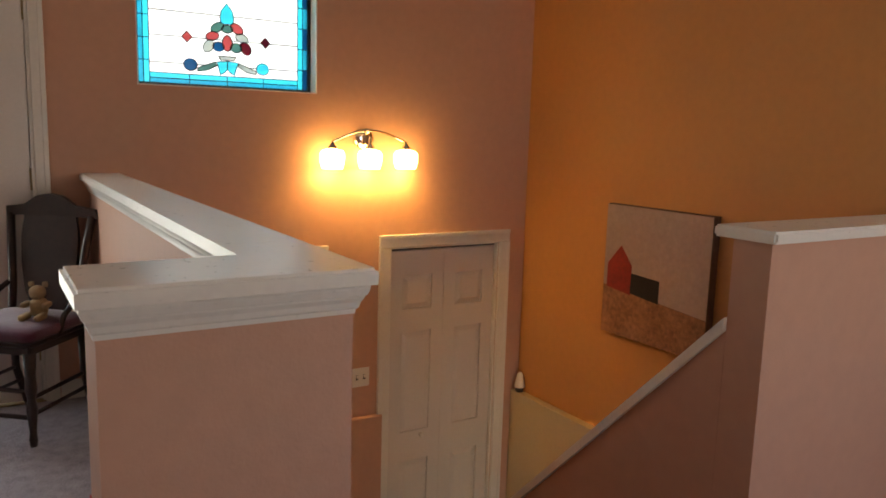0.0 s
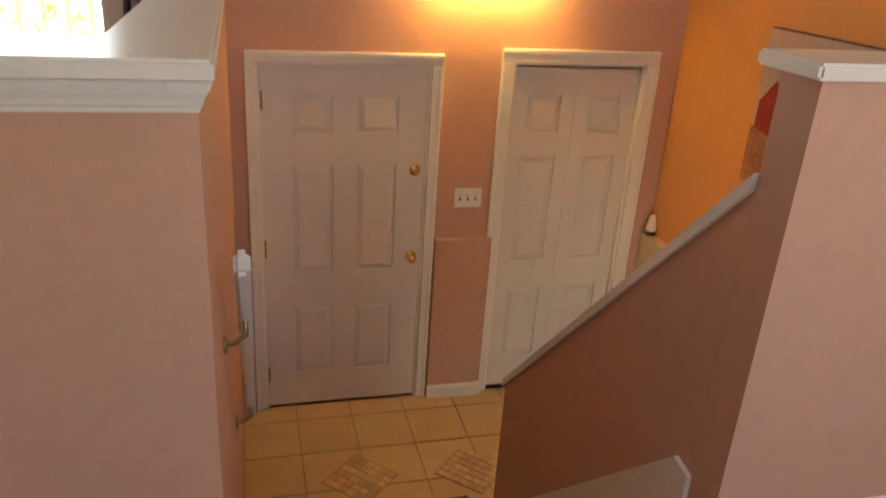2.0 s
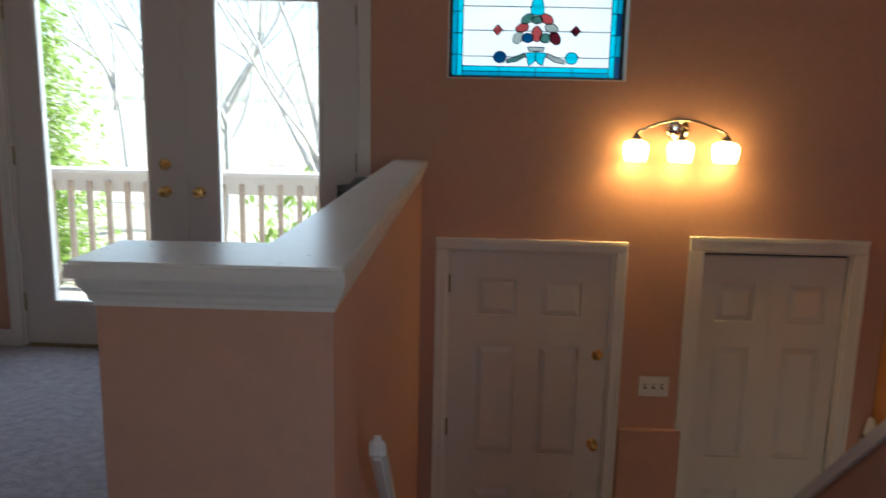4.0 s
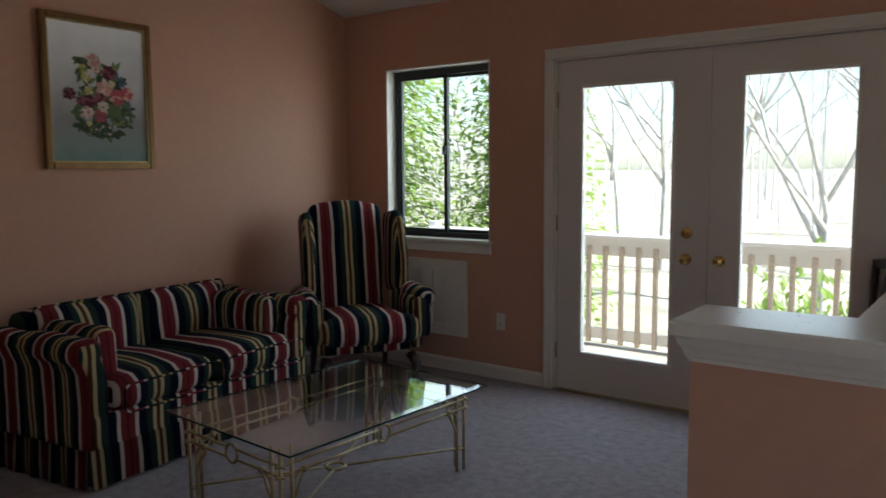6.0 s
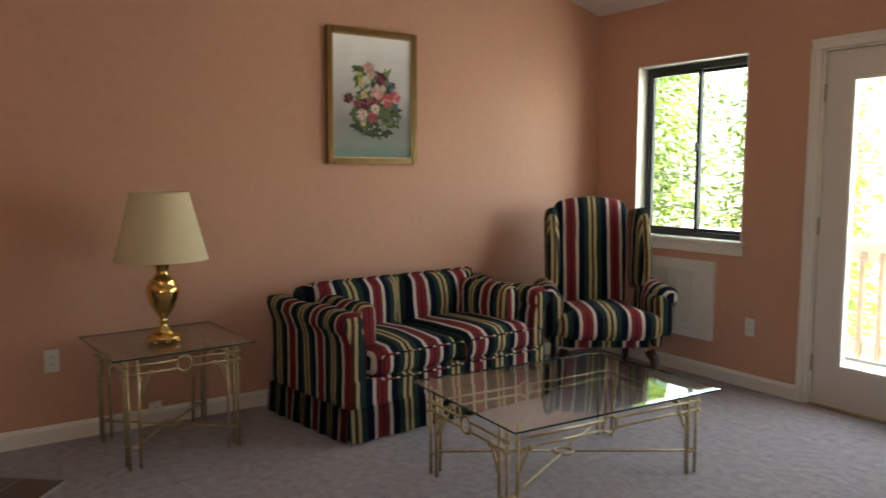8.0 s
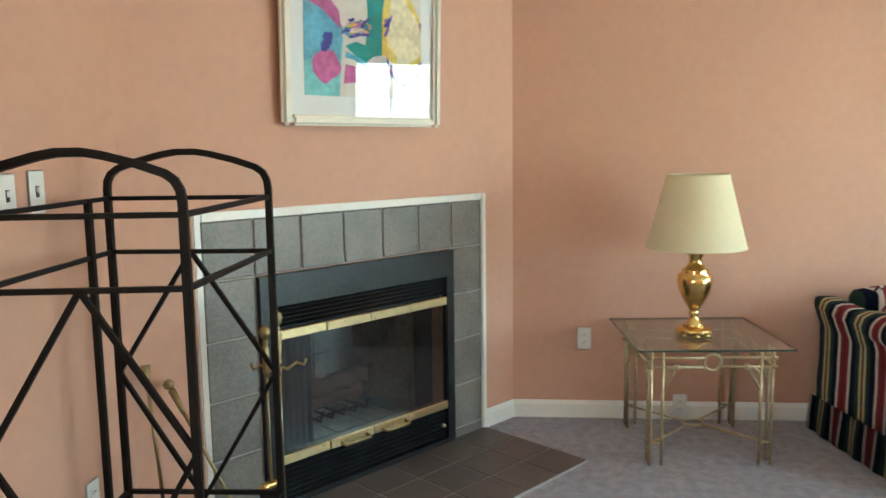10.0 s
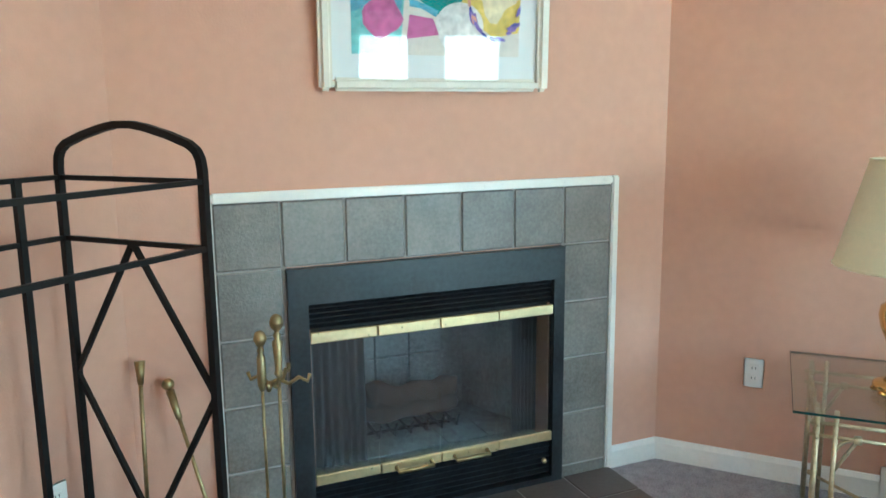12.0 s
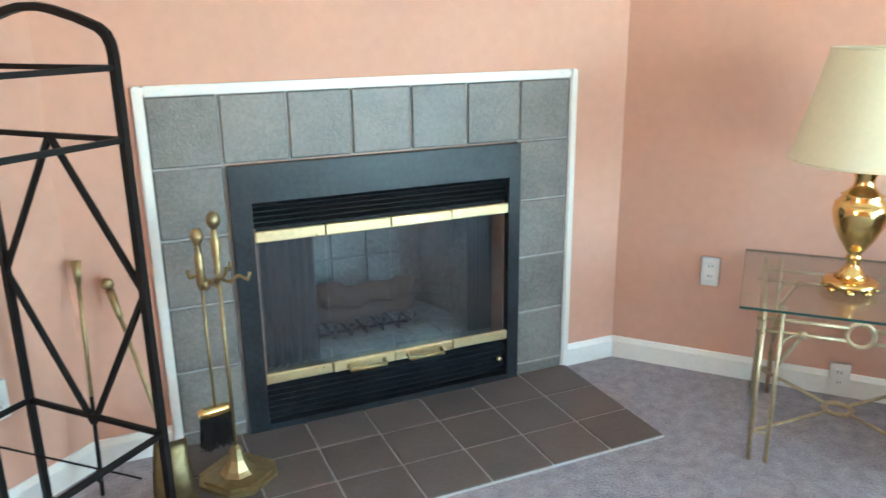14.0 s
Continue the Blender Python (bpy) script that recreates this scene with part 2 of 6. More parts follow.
def tube(bm, pts, r, sides=8, r_end=None, square=False, caps=True):
    """A round (or square) bar swept along points; r_end tapers it."""
    pts = [Vector(p) for p in pts]
    n, sides = len(pts), (4 if square else sides)
    rings, ref = [], None
    for i, p in enumerate(pts):
        d = (pts[min(i + 1, n - 1)] - pts[max(i - 1, 0)]).normalized()
        if ref is None:
            ref = Vector((0, 0, 1)) if abs(d.z) < 0.9 else Vector((1, 0, 0))
        a = (ref - d * ref.dot(d)).normalized()
        ref = a
        b = d.cross(a)
        rad = r if r_end is None else r + (r_end - r) * i / (n - 1)
        rad *= 1.35 if square else 1
        ring = []
        for k in range(sides):
            w = 2 * math.pi * (k + (0.5 if square else 0)) / sides
            ring.append(bm.verts.new(p + (a * math.cos(w) + b * math.sin(w)) * rad))
        rings.append(ring)
    for q, s in zip(rings, rings[1:]):
        for k in range(sides):
            bm.faces.new((q[k], q[(k + 1) % sides], s[(k + 1) % sides], s[k]))
    if caps:
        bm.faces.new(rings[0][::-1]), bm.faces.new(rings[-1])
    return bm


def lathe(bm, profile, cx=0, cy=0, cz=0, sides=28, axis="z", m=None):
    """Turned shape from (radius, height) pairs."""
    rings = []
    for r, h in profile:
        ring = []
        for k in range(sides):
            w = 2 * math.pi * k / sides
            p = Vector((r * math.cos(w), r * math.sin(w), h))
            if axis == "y":
                p = Vector((p.x, -h, p.y))
            if axis == "x":
                p = Vector((h, p.x, p.y))
            p = p + Vector((cx, cy, cz))
            ring.append(bm.verts.new(m @ p if m else p))
        rings.append(ring)
    for q, s in zip(rings, rings[1:]):
        for k in range(sides):
            bm.faces.new((q[k], q[(k + 1) % sides], s[(k + 1) % sides], s[k]))
    bm.faces.new(rings[0][::-1]), bm.faces.new(rings[-1])
    return bm


def cushion(bm, cx, cy, cz, sx, sy, sz, r=0.05, puff=0.03, cuts=9, lump=0.006, seed=0.0, m=None, taper=0.0):
    """A soft, rounded, slightly lumpy block. sx, sy, sz: full sizes; puff swells its broad faces."""
    made, n = {}, cuts + 1

    def at(*c):
        if c not in made:
            made[c] = bm.verts.new([2 * k / n - 1 for k in c])
        return made[c]

    for ax in range(3):
        for side in (0, n):
            for i in range(n):
                for j in range(n):
                    quad = []
                    for p, q in ((i, j), (i + 1, j), (i + 1, j + 1), (i, j + 1)):
                        c = [p, q]
                        c.insert(ax, side)
                        quad.append(at(*c))
                    bm.faces.new(quad)
    verts = list(made.values())
    half = Vector((sx / 2, sy / 2, sz / 2))
    thin = min(range(3), key=lambda i: half[i])
    for v in verts:
        p = v.co.copy()
        q = Vector([p[i] * half[i] for i in range(3)])
        c = Vector([max(-half[i] + r, min(half[i] - r, q[i])) for i in range(3)])
        d = q - c
        q = c + (d.normalized() * r if d.length > 1e-6 else d)
        o = [i for i in range(3) if i != thin]
        q[thin] += math.copysign(1, p[thin]) * puff * (1 - p[o[0]] ** 2) * (1 - p[o[1]] ** 2) * min(1, abs(p[thin]))
        if taper:
            q.x *= 1 + taper * p.z
        q += lump * noise.noise_vector(q * 7 + Vector((seed, seed * 2, 0)))
        q += Vector((cx, cy, cz))
        v.co = m @ q if m else q
    return bm


def extrude_poly(bm, pts, vec):
    """A prism: a flat outline moved along vec."""
    a = [bm.verts.new(p) for p in pts]
    b = [bm.verts.new(Vector(p) + Vector(vec)) for p in pts]
    bm.faces.new(a), bm.faces.new(b[::-1])
    for i in range(len(a)):
        j = (i + 1) % len(a)
        bm.faces.new((a[i], b[i], b[j], a[j]))
    return bm


def holed(bm, u0, u1, z0, z1, holes, put):
    """A wall with openings: u and z are along it, put(u, z, k) gives the place on its near (k=0) or far (k=1) face."""
    us = sorted({u0, u1, *[c for h in holes for c in h[:2]]})
    zs = sorted({z0, z1, *[c for h in holes for c in h[2:]]})
    nu, nz = len(us) - 1, len(zs) - 1

    def solid(i, j):
        if not (0 <= i < nu and 0 <= j < nz):
            return False
        u, z = (us[i] + us[i + 1]) / 2, (zs[j] + zs[j + 1]) / 2
        return not any(h[0] < u < h[1] and h[2] < z < h[3] for h in holes)

    made = {}

    def v(i, j, k):
        if (i, j, k) not in made:
            made[i, j, k] = bm.verts.new(put(us[i], zs[j], k))
        return made[i, j, k]

    for i in range(nu):
        for j in range(nz):
            if not solid(i, j):
                continue
            for k in (0, 1):
                bm.faces.new((v(i, j, k), v(i + 1, j, k), v(i + 1, j + 1, k), v(i, j + 1, k)))
            for di, dj, a, b in ((-1, 0, (i, j), (i, j + 1)), (1, 0, (i + 1, j), (i + 1, j + 1)), (0, -1, (i, j), (i + 1, j)), (0, 1, (i, j + 1), (i + 1, j + 1))):
                if not solid(i + di, j + dj):
                    bm.faces.new((v(*a, 0), v(*b, 0), v(*b, 1), v(*a, 1)))
    return bm


def arc(c, r, a0, a1, n, plane="xz"):
    """Points on an arc; angles in degrees."""
    out = []
    for i in range(n + 1):
        w = radians(a0 + (a1 - a0) * i / n)
        p, q = r * math.cos(w), r * math.sin(w)
        out.append(Vector(c) + (Vector((p, 0, q)) if plane == "xz" else Vector((p, q, 0)) if plane == "xy" else Vector((0, p, q))))
    return out


# ---------------- structure ----------------
LX, RX, FY, BY = -3.69, 2.72, 4.33, -1.06
LAND, CH = -1.427, 2.5
RIDGE_Y = 1.63
RIDGE_Z = CH + 0.262 * (FY - RIDGE_Y)
DIAG = pose(-2.357, -0.91, 0, 0, 0, 140.07)  # x along the fireplace wall, -y into the room

front_holes = [(-3.30, -2.42, 0.91, 2.09), (-1.945, -0.085, -0.02, 2.045), (0.365, 1.275, 1.497, 2.07), (0.385, 1.28, LAND, 0.612), (1.735, 2.515, LAND, 0.637)]
bm = bmesh.new()
holed(bm, LX - 0.15, RX + 0.15, -1.7, 2.75, front_holes, lambda u, z, k: (u, FY + 0.16 * k, z))
structure("wall_front", bm, WALL, "salmon painted front wall with doors and windows", "wall")
bm = bmesh.new()
holed(bm, BY - 0.3, FY, -0.3, 3.4, [], lambda u, z, k: (LX - 0.15 * k, u, z))
structure("wall_left", bm, WALL, "salmon painted wall behind the striped sofa", "wall")
bm = bmesh.new()
holed(bm, BY - 0.15, FY, -2.9, 3.4, [], lambda u, z, k: (RX + 0.15 * k, u, z))
structure("wall_right", bm, OCHRE, "ochre painted stairwell side wall", "wall")
# its opening belongs to an invented window that brightens the room from behind
bm = bmesh.new()
holed(bm, -2.6, RX, -0.3, 3.4, [(1.0, 2.5, 0.85, 2.1)], lambda u, z, k: (u, BY - 0.15 * k, z))
structure("wall_back", bm, WALL, "salmon painted back wall beside the fireplace", "wall")
bm = bmesh.new()
holed(bm, -0.33, 1.78, -0.2, 3.4, [(0.32, 1.22, 0.03, 0.80)], lambda u, z, k: DIAG @ Vector((u, 0.10 * k, z)))
structure("wall_fireplace", bm, WALL, "salmon painted angled corner wall round the fireplace", "wall")
# right foundation ledge, cream below
structure("ledge_wall", bx(RX - 0.06, 2.4, -2.8, RX, FY, -0.37, bevel=0.004), CREAM_WALL, "cream painted low wall ledge along the stairwell", "ledge")
structure("ledge_front", bx(1.347, FY - 0.035, LAND + 0.09, 1.687, FY, -0.365, bevel=0.006), WALL, "salmon low wall ledge between the two doors", "ledge")
bm = bmesh.new()
for (y0, z0), (y1, z1) in (((FY + 0.7, CH - 0.262 * 0.7), (RIDGE_Y, RIDGE_Z)), ((RIDGE_Y, RIDGE_Z), (BY - 0.6, RIDGE_Z - 0.262 * (RIDGE_Y - BY + 0.6)))):
    extrude_poly(bm, [(LX - 0.5, y0, z0), (LX - 0.5, y1, z1), (LX - 0.5, y1, z1 + 0.2), (LX - 0.5, y0, z0 + 0.2)], (RX - LX + 1.0, 0, 0))
structure("ceiling", bm, CEIL, "white vaulted ceiling", "ceiling")
# floors
bm = bmesh.new()
extrude_poly(bm, [(LX, BY, 0), (RX, BY, 0), (RX, 1.62, 0), (0.24, 1.62, 0), (0.24, FY, 0), (LX, FY, 0)], (0, 0, -0.16))
structure("floor", bm, CARPET, "grey blue cut pile carpet", "floor")
structure("landing_floor", bx(0.10, 2.9, LAND - 0.2, RX, FY + 0.1, LAND - 0.006), GROUT, "grouted bed of the beige tiled entry landing", "floor")
structure("lower_floor", bx(0.10, -1.0, -2.86, RX, 3.0, -2.8), STAIRCARPET, "carpeted lower level floor", "floor")

# carpeted stairs from the landing up to the living room
bm = bmesh.new()
N = 7
rise, run = -LAND / N, 0.205
pts = [(0.25, 1.60, 0.0)]
y, z = 1.64, 0.0
pts.append((0.25, y, z))
for i in range(N):
    pts.append((0.25, y - 0.012, z - 0.03))
    z -= rise
    pts.append((0.25, y - 0.012, z))
    if i < N - 1:
        y += run
        pts.append((0.25, y, z))
pts.append((0.25, 1.60, LAND))
extrude_poly(bm, pts, (1.05, 0, 0))
structure("stairs", bm, STAIRCARPET, "short straight flight of grey brown carpeted stairs", "stairs")
bm = bmesh.new()
for i in range(7):
    box(bm, 1.42, 3.05 - 0.21 * (i + 1), LAND - 0.2 * (i + 1) - 0.2, RX - 0.06, 3.05 - 0.21 * i, LAND - 0.2 * (i + 1))
structure("lower_stairs", bm, STAIRCARPET, "carpeted stairs going down to the lower level", "stairs")


# half walls round the stairwell
def cap_profile(top):
    """Overhang and height of the crown under a cap."""
    return [(o * 0.76, top - 0.030 - (top - z - 0.036) * 0.86) for o, z in ((0.0, top - 0.104), (0.004, top - 0.104), (0.005, top - 0.094), (0.011, top - 0.090), (0.014, top - 0.078), (0.021, top - 0.068), (0.021, top - 0.064), (0.026, top - 0.062), (0.031, top - 0.048), (0.031, top - 0.0425), (0.012, top - 0.0415), (0.012, top - 0.036))]


CAP = 1.078
bm = bmesh.new()
out = [(-0.18, 1.632), (0.247, 1.632), (0.247, FY), (0.137, FY), (0.137, 1.765), (-0.18, 1.765)]
extrude_poly(bm, [(x, y, 0) for x, y in out], (0, 0, CAP - 0.032))
box(bm, 0.137, 1.632, LAND - 0.1, 0.247, FY, -0.001)
structure("half_wall_stairs", bm, WALL, "salmon painted half wall beside the stairs", "half wall")
bm = bmesh.new()
prof = cap_profile(CAP)
ring = []
for o, z in prof:
    ring.append([bm.verts.new(p) for p in ((-0.18 - o, 1.632 - o, z), (0.247 + o, 1.632 - o, z), (0.247 + o, FY - 0.002, z), (0.137 - o, FY - 0.002, z), (0.137 - o, 1.765 + o, z), (-0.18 - o, 1.765 + o, z))])
for a, b in zip(ring, ring[1:]):
    for i in range(6):
        bm.faces.new((a[i], a[(i + 1) % 6], b[(i + 1) % 6], b[i]))
half_cap = structure("half_wall_trim", bm, WHITE, "white crown moulding under the half wall cap", "trim")
bm = bmesh.new()
extrude_poly(bm, [(-0.211, 1.586, CAP), (0.275, 1.586, CAP), (0.275, FY - 0.002, CAP), (0.097, FY - 0.002, CAP), (0.097, 1.805, CAP), (-0.211, 1.805, CAP)], (0, 0, -0.030))
bmesh.ops.bevel(bm, geom=[e for e in bm.edges if all(v.co.z > CAP - 0.001 for v in e.verts)], offset=0.006, segments=2, affect="EDGES")
structure("half_wall_cap", bm, WHITE, "white painted wooden cap on the half wall", "trim")
bm = bmesh.new()
box(bm, 1.303, 1.535, -0.3, RX, 1.645, 1.075)
structure("half_wall_right", bm, WALL, "salmon half wall guarding the lower stairwell", "half wall")
structure("half_wall_right_cap", bx(1.265, 1.50, 1.078, RX, 1.68, 1.108, bevel=0.006, seg=2), WHITE, "white painted wooden cap on the half wall", "trim")
# raked wall
bm = bmesh.new()
extrude_poly(bm, [(1.302, 1.645, 0.835), (1.302, 2.87, -0.42), (1.302, 2.87, LAND - 0.1), (1.302, 1.645, LAND - 0.1)], (0.105, 0, 0))
structure("stair_wall", bm, WALL, "salmon raked wall along the open side of the stairs", "wall")
bm = bmesh.new()
extrude_poly(bm, [(1.29, 1.645, 0.87), (1.29, 2.885, -0.395), (1.29, 2.885, -0.43), (1.29, 1.645, 0.833)], (0.13, 0, 0))
structure("stair_wall_cap", bm, WHITE, "white painted sloping cap on the stair wall", "trim")
for name, x0 in (("skirting_stairs_open", 1.288), ("skirting_stairs_wall", 0.247)):
    bm = bmesh.new()
    extrude_poly(bm, [(x0, 1.635, 0.13), (x0, 1.70, 0.14), (x0, 2.85, -1.035), (x0, 2.85, LAND), (x0, 1.635, -0.1)], (0.014, 0, 0))
    structure(name, bm, WHITE, "white painted stair skirting board", "skirting")


# baseboards
def board(name, a, b, m=None):
    a, b = Vector(a), Vector(b)
    d = (b - a).normalized()
    s = Vector((d.y, -d.x, 0)) * 0.014
    bm = bmesh.new()
    z0 = a.z
    prof = [Vector((0, 0, 0)), s, s + Vector((0, 0, 0.07)), s * 0.4 + Vector((0, 0, 0.088)), Vector((0, 0, 0.09))]
    extrude_poly(bm, [a + p for p in prof], b - a)
    if m:
        bm.transform(m)
    return structure(name, bm, WHITE, "white painted baseboard", "baseboard")


board("baseboard_left", (LX, 0.19, 0), (LX, FY, 0))
board("baseboard_front", (LX, FY, 0), (-2.005, FY, 0))
board("baseboard_front_2", (-0.02, FY, 0), (0.137, FY, 0))
board("baseboard_fireplace_a", (-0.22, 0, 0), (-0.001, 0, 0), DIAG)
board("baseboard_fireplace_b", (1.512, 0, 0), (1.73, 0, 0), DIAG)
board("baseboard_back", (RX, BY, 0), (-2.18, BY, 0))
board("baseboard_half_wall", (0.137, FY, 0), (0.137, 1.765, 0))
board("baseboard_half_wall_right", (1.302, 1.535, 0), (RX, 1.535, 0))
board("baseboard_half_wall_front", (-0.18, 1.632, 0), (0.245, 1.632, 0))
board("baseboard_landing", (1.347, FY - 0.035, LAND), (1.687, FY - 0.035, LAND))


# door and window trim
def casing(name, x0, x1, z0, z1, w=0.06, sill=False, t=0.02):
    bm = bmesh.new()
    for a, b, inner in ((x0 - w, x0, 1), (x1, x1 + w, -1)):
        box(bm, a, FY - t, z0, b, FY, z1 + (0 if not sill else 0), bevel=0.004)
        box(bm, *((b - 0.022, FY - t - 0.006) if inner < 0 else (a, FY - t - 0.006)), z0, *((b, FY - t) if inner < 0 else (a + 0.022, FY - t)), z1, bevel=0.002)
    box(bm, x0 - w, FY - t, z1, x1 + w, FY, z1 + w, bevel=0.004)
    box(bm, x0 - w, FY - t - 0.006, z1 + w - 0.022, x1 + w, FY - t, z1 + w, bevel=0.002)
    return structure(name, bm, WHITE, "white painted door casing", "door casing")


casing("trim_french_doors", -1.945, -0.085, 0, 2.045)
casing("trim_entry_door", 0.385, 1.28, LAND, 0.612)
casing("trim_closet", 1.735, 2.515, LAND, 0.637, w=0.075)


def jamb(name, x0, x1, z0, z1, t=0.018, y0=FY, y1=FY + 0.16):
    bm = bmesh.new()
    box(bm, x0, y0, z0, x0 + t, y1, z1), box(bm, x1 - t, y0, z0, x1, y1, z1), box(bm, x0 + t, y0, z1 - t, x1 - t, y1, z1)
    return structure(name, bm, WHITE, "white painted door jamb", "door jamb")


jamb("jamb_french_doors", -1.945, -0.085, 0, 2.045, 0.012)
jamb("jamb_entry_door", 0.385, 1.28, LAND, 0.612, 0.012)
jamb("jamb_closet", 1.735, 2.515, LAND, 0.637, 0.012)
structure("threshold_french_doors", bx(-1.945, FY - 0.005, -0.02, -0.085, FY + 0.16, 0.006), OLDBRASS, "metal threshold of the french doors", "threshold")
structure("closet_back", bx(1.6, FY + 0.5, LAND, 2.7, FY + 0.55, 0.8), SLOT, "dark inside of the closet", "wall")

# ---------------- doors and windows ----------------


def panel_leaf(parent, x0, z0, w, h, y0, cols, rows, t=0.04):
    """A moulded door leaf: stiles and rails with sunk, raised-field panels. cols, rows: panel bounds from the left and the top."""
    holes = [(x0 + c0, x0 + c1, z0 + h - r1, z0 + h - r0) for c0, c1 in cols for r0, r1 in rows]
    bm = bmesh.new()
    holed(bm, x0, x0 + w, z0, z0 + h, holes, lambda u, z, k: (u, y0 + t * k, z))
    part("leaf", bm, DOORWHITE, parent)
    for a, b, c, d in holes:
        bm = bx(a, y0 + 0.013, c, b, y0 + t - 0.004, d)
        lo = [bm.verts.new(p) for p in ((a + 0.006, y0 + 0.0128, c + 0.006), (b - 0.006, y0 + 0.0128, c + 0.006), (b - 0.006, y0 + 0.0128, d - 0.006), (a + 0.006, y0 + 0.0128, d - 0.006))]
        hi = [bm.verts.new(p) for p in ((a + 0.036, y0 + 0.001, c + 0.036), (b - 0.036, y0 + 0.001, c + 0.036), (b - 0.036, y0 + 0.001, d - 0.036), (a + 0.036, y0 + 0.001, d - 0.036))]
        for i in range(4):
            bm.faces.new((lo[i], lo[(i + 1) % 4], hi[(i + 1) % 4], hi[i]))
        bm.faces.new(hi)
        part("panel", bm, DOORWHITE, parent)


def knob(parent, x, y, z, r=0.027, name="door_knob"):
    bm = lathe(bmesh.new(), [(0.031, 0), (0.031, 0.005), (0.012, 0.008), (0.011, 0.025), (r * 0.85, 0.033), (r, 0.045), (r * 0.8, 0.058), (r * 0.3, 0.062)], x, y, z, 20, "y")
    return part(name, bm, BRASS, parent, "polished brass door knob", True)


def deadbolt(parent, x, y, z):
    bm = lathe(bmesh.new(), [(0.032, 0), (0.032, 0.006), (0.024, 0.012), (0.014, 0.014)], x, y, z, 20, "y")
    box(bm, x - 0.005, y - 0.03, z - 0.014, x + 0.005, y - 0.012, z + 0.014, bevel=0.002)
    return part("deadbolt", bm, BRASS, parent, "polished brass deadbolt turn", True)


def hinge(parent, x, y, z):
    return part("hinge", tube(bmesh.new(), [(x, y, z - 0.05), (x, y, z + 0.05)], 0.007, 8), OLDBRASS, parent, "small metal hinge")


entry = thing("door_1", pose(0, 0, 0), "closed white six panel entry door with brass knob", "door")
entry["kind"] = "structure"
panel_leaf(entry, 0.398, LAND + 0.012, 0.869, 2.012, FY + 0.012, [(0.155, 0.37), (0.50, 0.715)], [(0.15, 0.35), (0.52, 1.15), (1.36, 1.80)])
knob(entry, 1.215, FY + 0.012, -0.475), deadbolt(entry, 1.215, FY + 0.012, 0.04)
for z in (0.42, -0.4, -1.2):
    hinge(entry, 0.402, FY + 0.006, z)
# unseen stops behind the leaf, added to block light through its gaps
bm = bmesh.new()
for a in ((0.397, LAND, 0.415, 0.600), (1.25, LAND, 1.268, 0.600), (0.415, 0.582, 1.25, 0.600), (0.415, LAND - 0.02, 1.25, LAND + 0.02)):
    box(bm, a[0], FY + 0.056, a[1], a[2], FY + 0.09, a[3])
part("door_light_stop", bm, WHITE, entry)
closet = thing("door_2", pose(0, 0, 0), "closed white bifold closet door with six panels", "door")
closet["kind"] = "structure"
for x0 in (1.75, 2.1235):
    panel_leaf(closet, x0, LAND + 0.02, 0.372, 2.015, FY + 0.02, [(0.085, 0.29)], [(0.15, 0.36), (0.50, 1.14), (1.33, 1.80)], 0.03)
part("track", bx(1.75, FY + 0.025, 0.612, 2.5, FY + 0.05, 0.625), SLOT, closet, "dark sliding track")
part("knob", lathe(bmesh.new(), [(0.008, 0), (0.008, 0.012), (0.016, 0.02), (0.014, 0.03), (0.004, 0.033)], 1.98, FY + 0.02, -0.56, 14, "y"), WHITE, closet, "small white knob", True)

french = thing("french_doors", pose(0, 0, 0), "closed white french doors with full glass panes", "door")
french["kind"] = "structure"
for x0, w, g0, g1 in ((-1.93, 0.908, -1.765, -1.212), (-1.008, 0.908, -0.832, -0.297)):
    bm = bmesh.new()
    holed(bm, x0, x0 + w, 0.012, 2.03, [(g0, g1, 0.255, 1.865)], lambda u, z, k: (u, FY + 0.018 + 0.044 * k, z))
    leaf = part("leaf", bm, DOORWHITE, french)
    bm = bmesh.new()
    b = 0.018
    for a in ((g0 - b, 0.255 - b, g0 + 0.004, 1.865 + b), (g1 - 0.004, 0.255 - b, g1 + b, 1.865 + b), (g0, 0.255 - b, g1, 0.259), (g0, 1.861, g1, 1.865 + b)):
        box(bm, a[0], FY + 0.010, a[1], a[2], FY + 0.020, a[3], bevel=0.003)
    part("bead", bm, WHITE, leaf, "raised glazing bead")
    p = part("pane", bx(g0, FY + 0.038, 0.255, g1, FY + 0.042, 1.865), PANE, leaf, "clear glass pane")
    p.visible_shadow = False
# unseen strips behind both leaves, added to keep light out of the gaps
bm = bmesh.new()
for a in ((-1.933, 0.006, -1.90, 2.033), (-0.13, 0.006, -0.097, 2.033), (-1.90, 1.99, -0.13, 2.033), (-1.05, 0.012, -0.98, 1.99)):
    box(bm, a[0], FY + 0.064, a[1], a[2], FY + 0.10, a[3])
part("door_light_stop", bm, WHITE, french)
part("astragal", bx(-1.028, FY + 0.004, 0.012, -1.002, FY + 0.0175, 2.03, bevel=0.003), DOORWHITE, french)
knob(french, -1.122, FY + 0.018, 0.875), knob(french, -0.94, FY + 0.018, 0.875), deadbolt(french, -1.122, FY + 0.018, 1.02)
for z in (0.25, 1.05, 1.80):
    hinge(french, -0.098, FY + 0.008, z), hinge(french, -1.932, FY + 0.008, z)

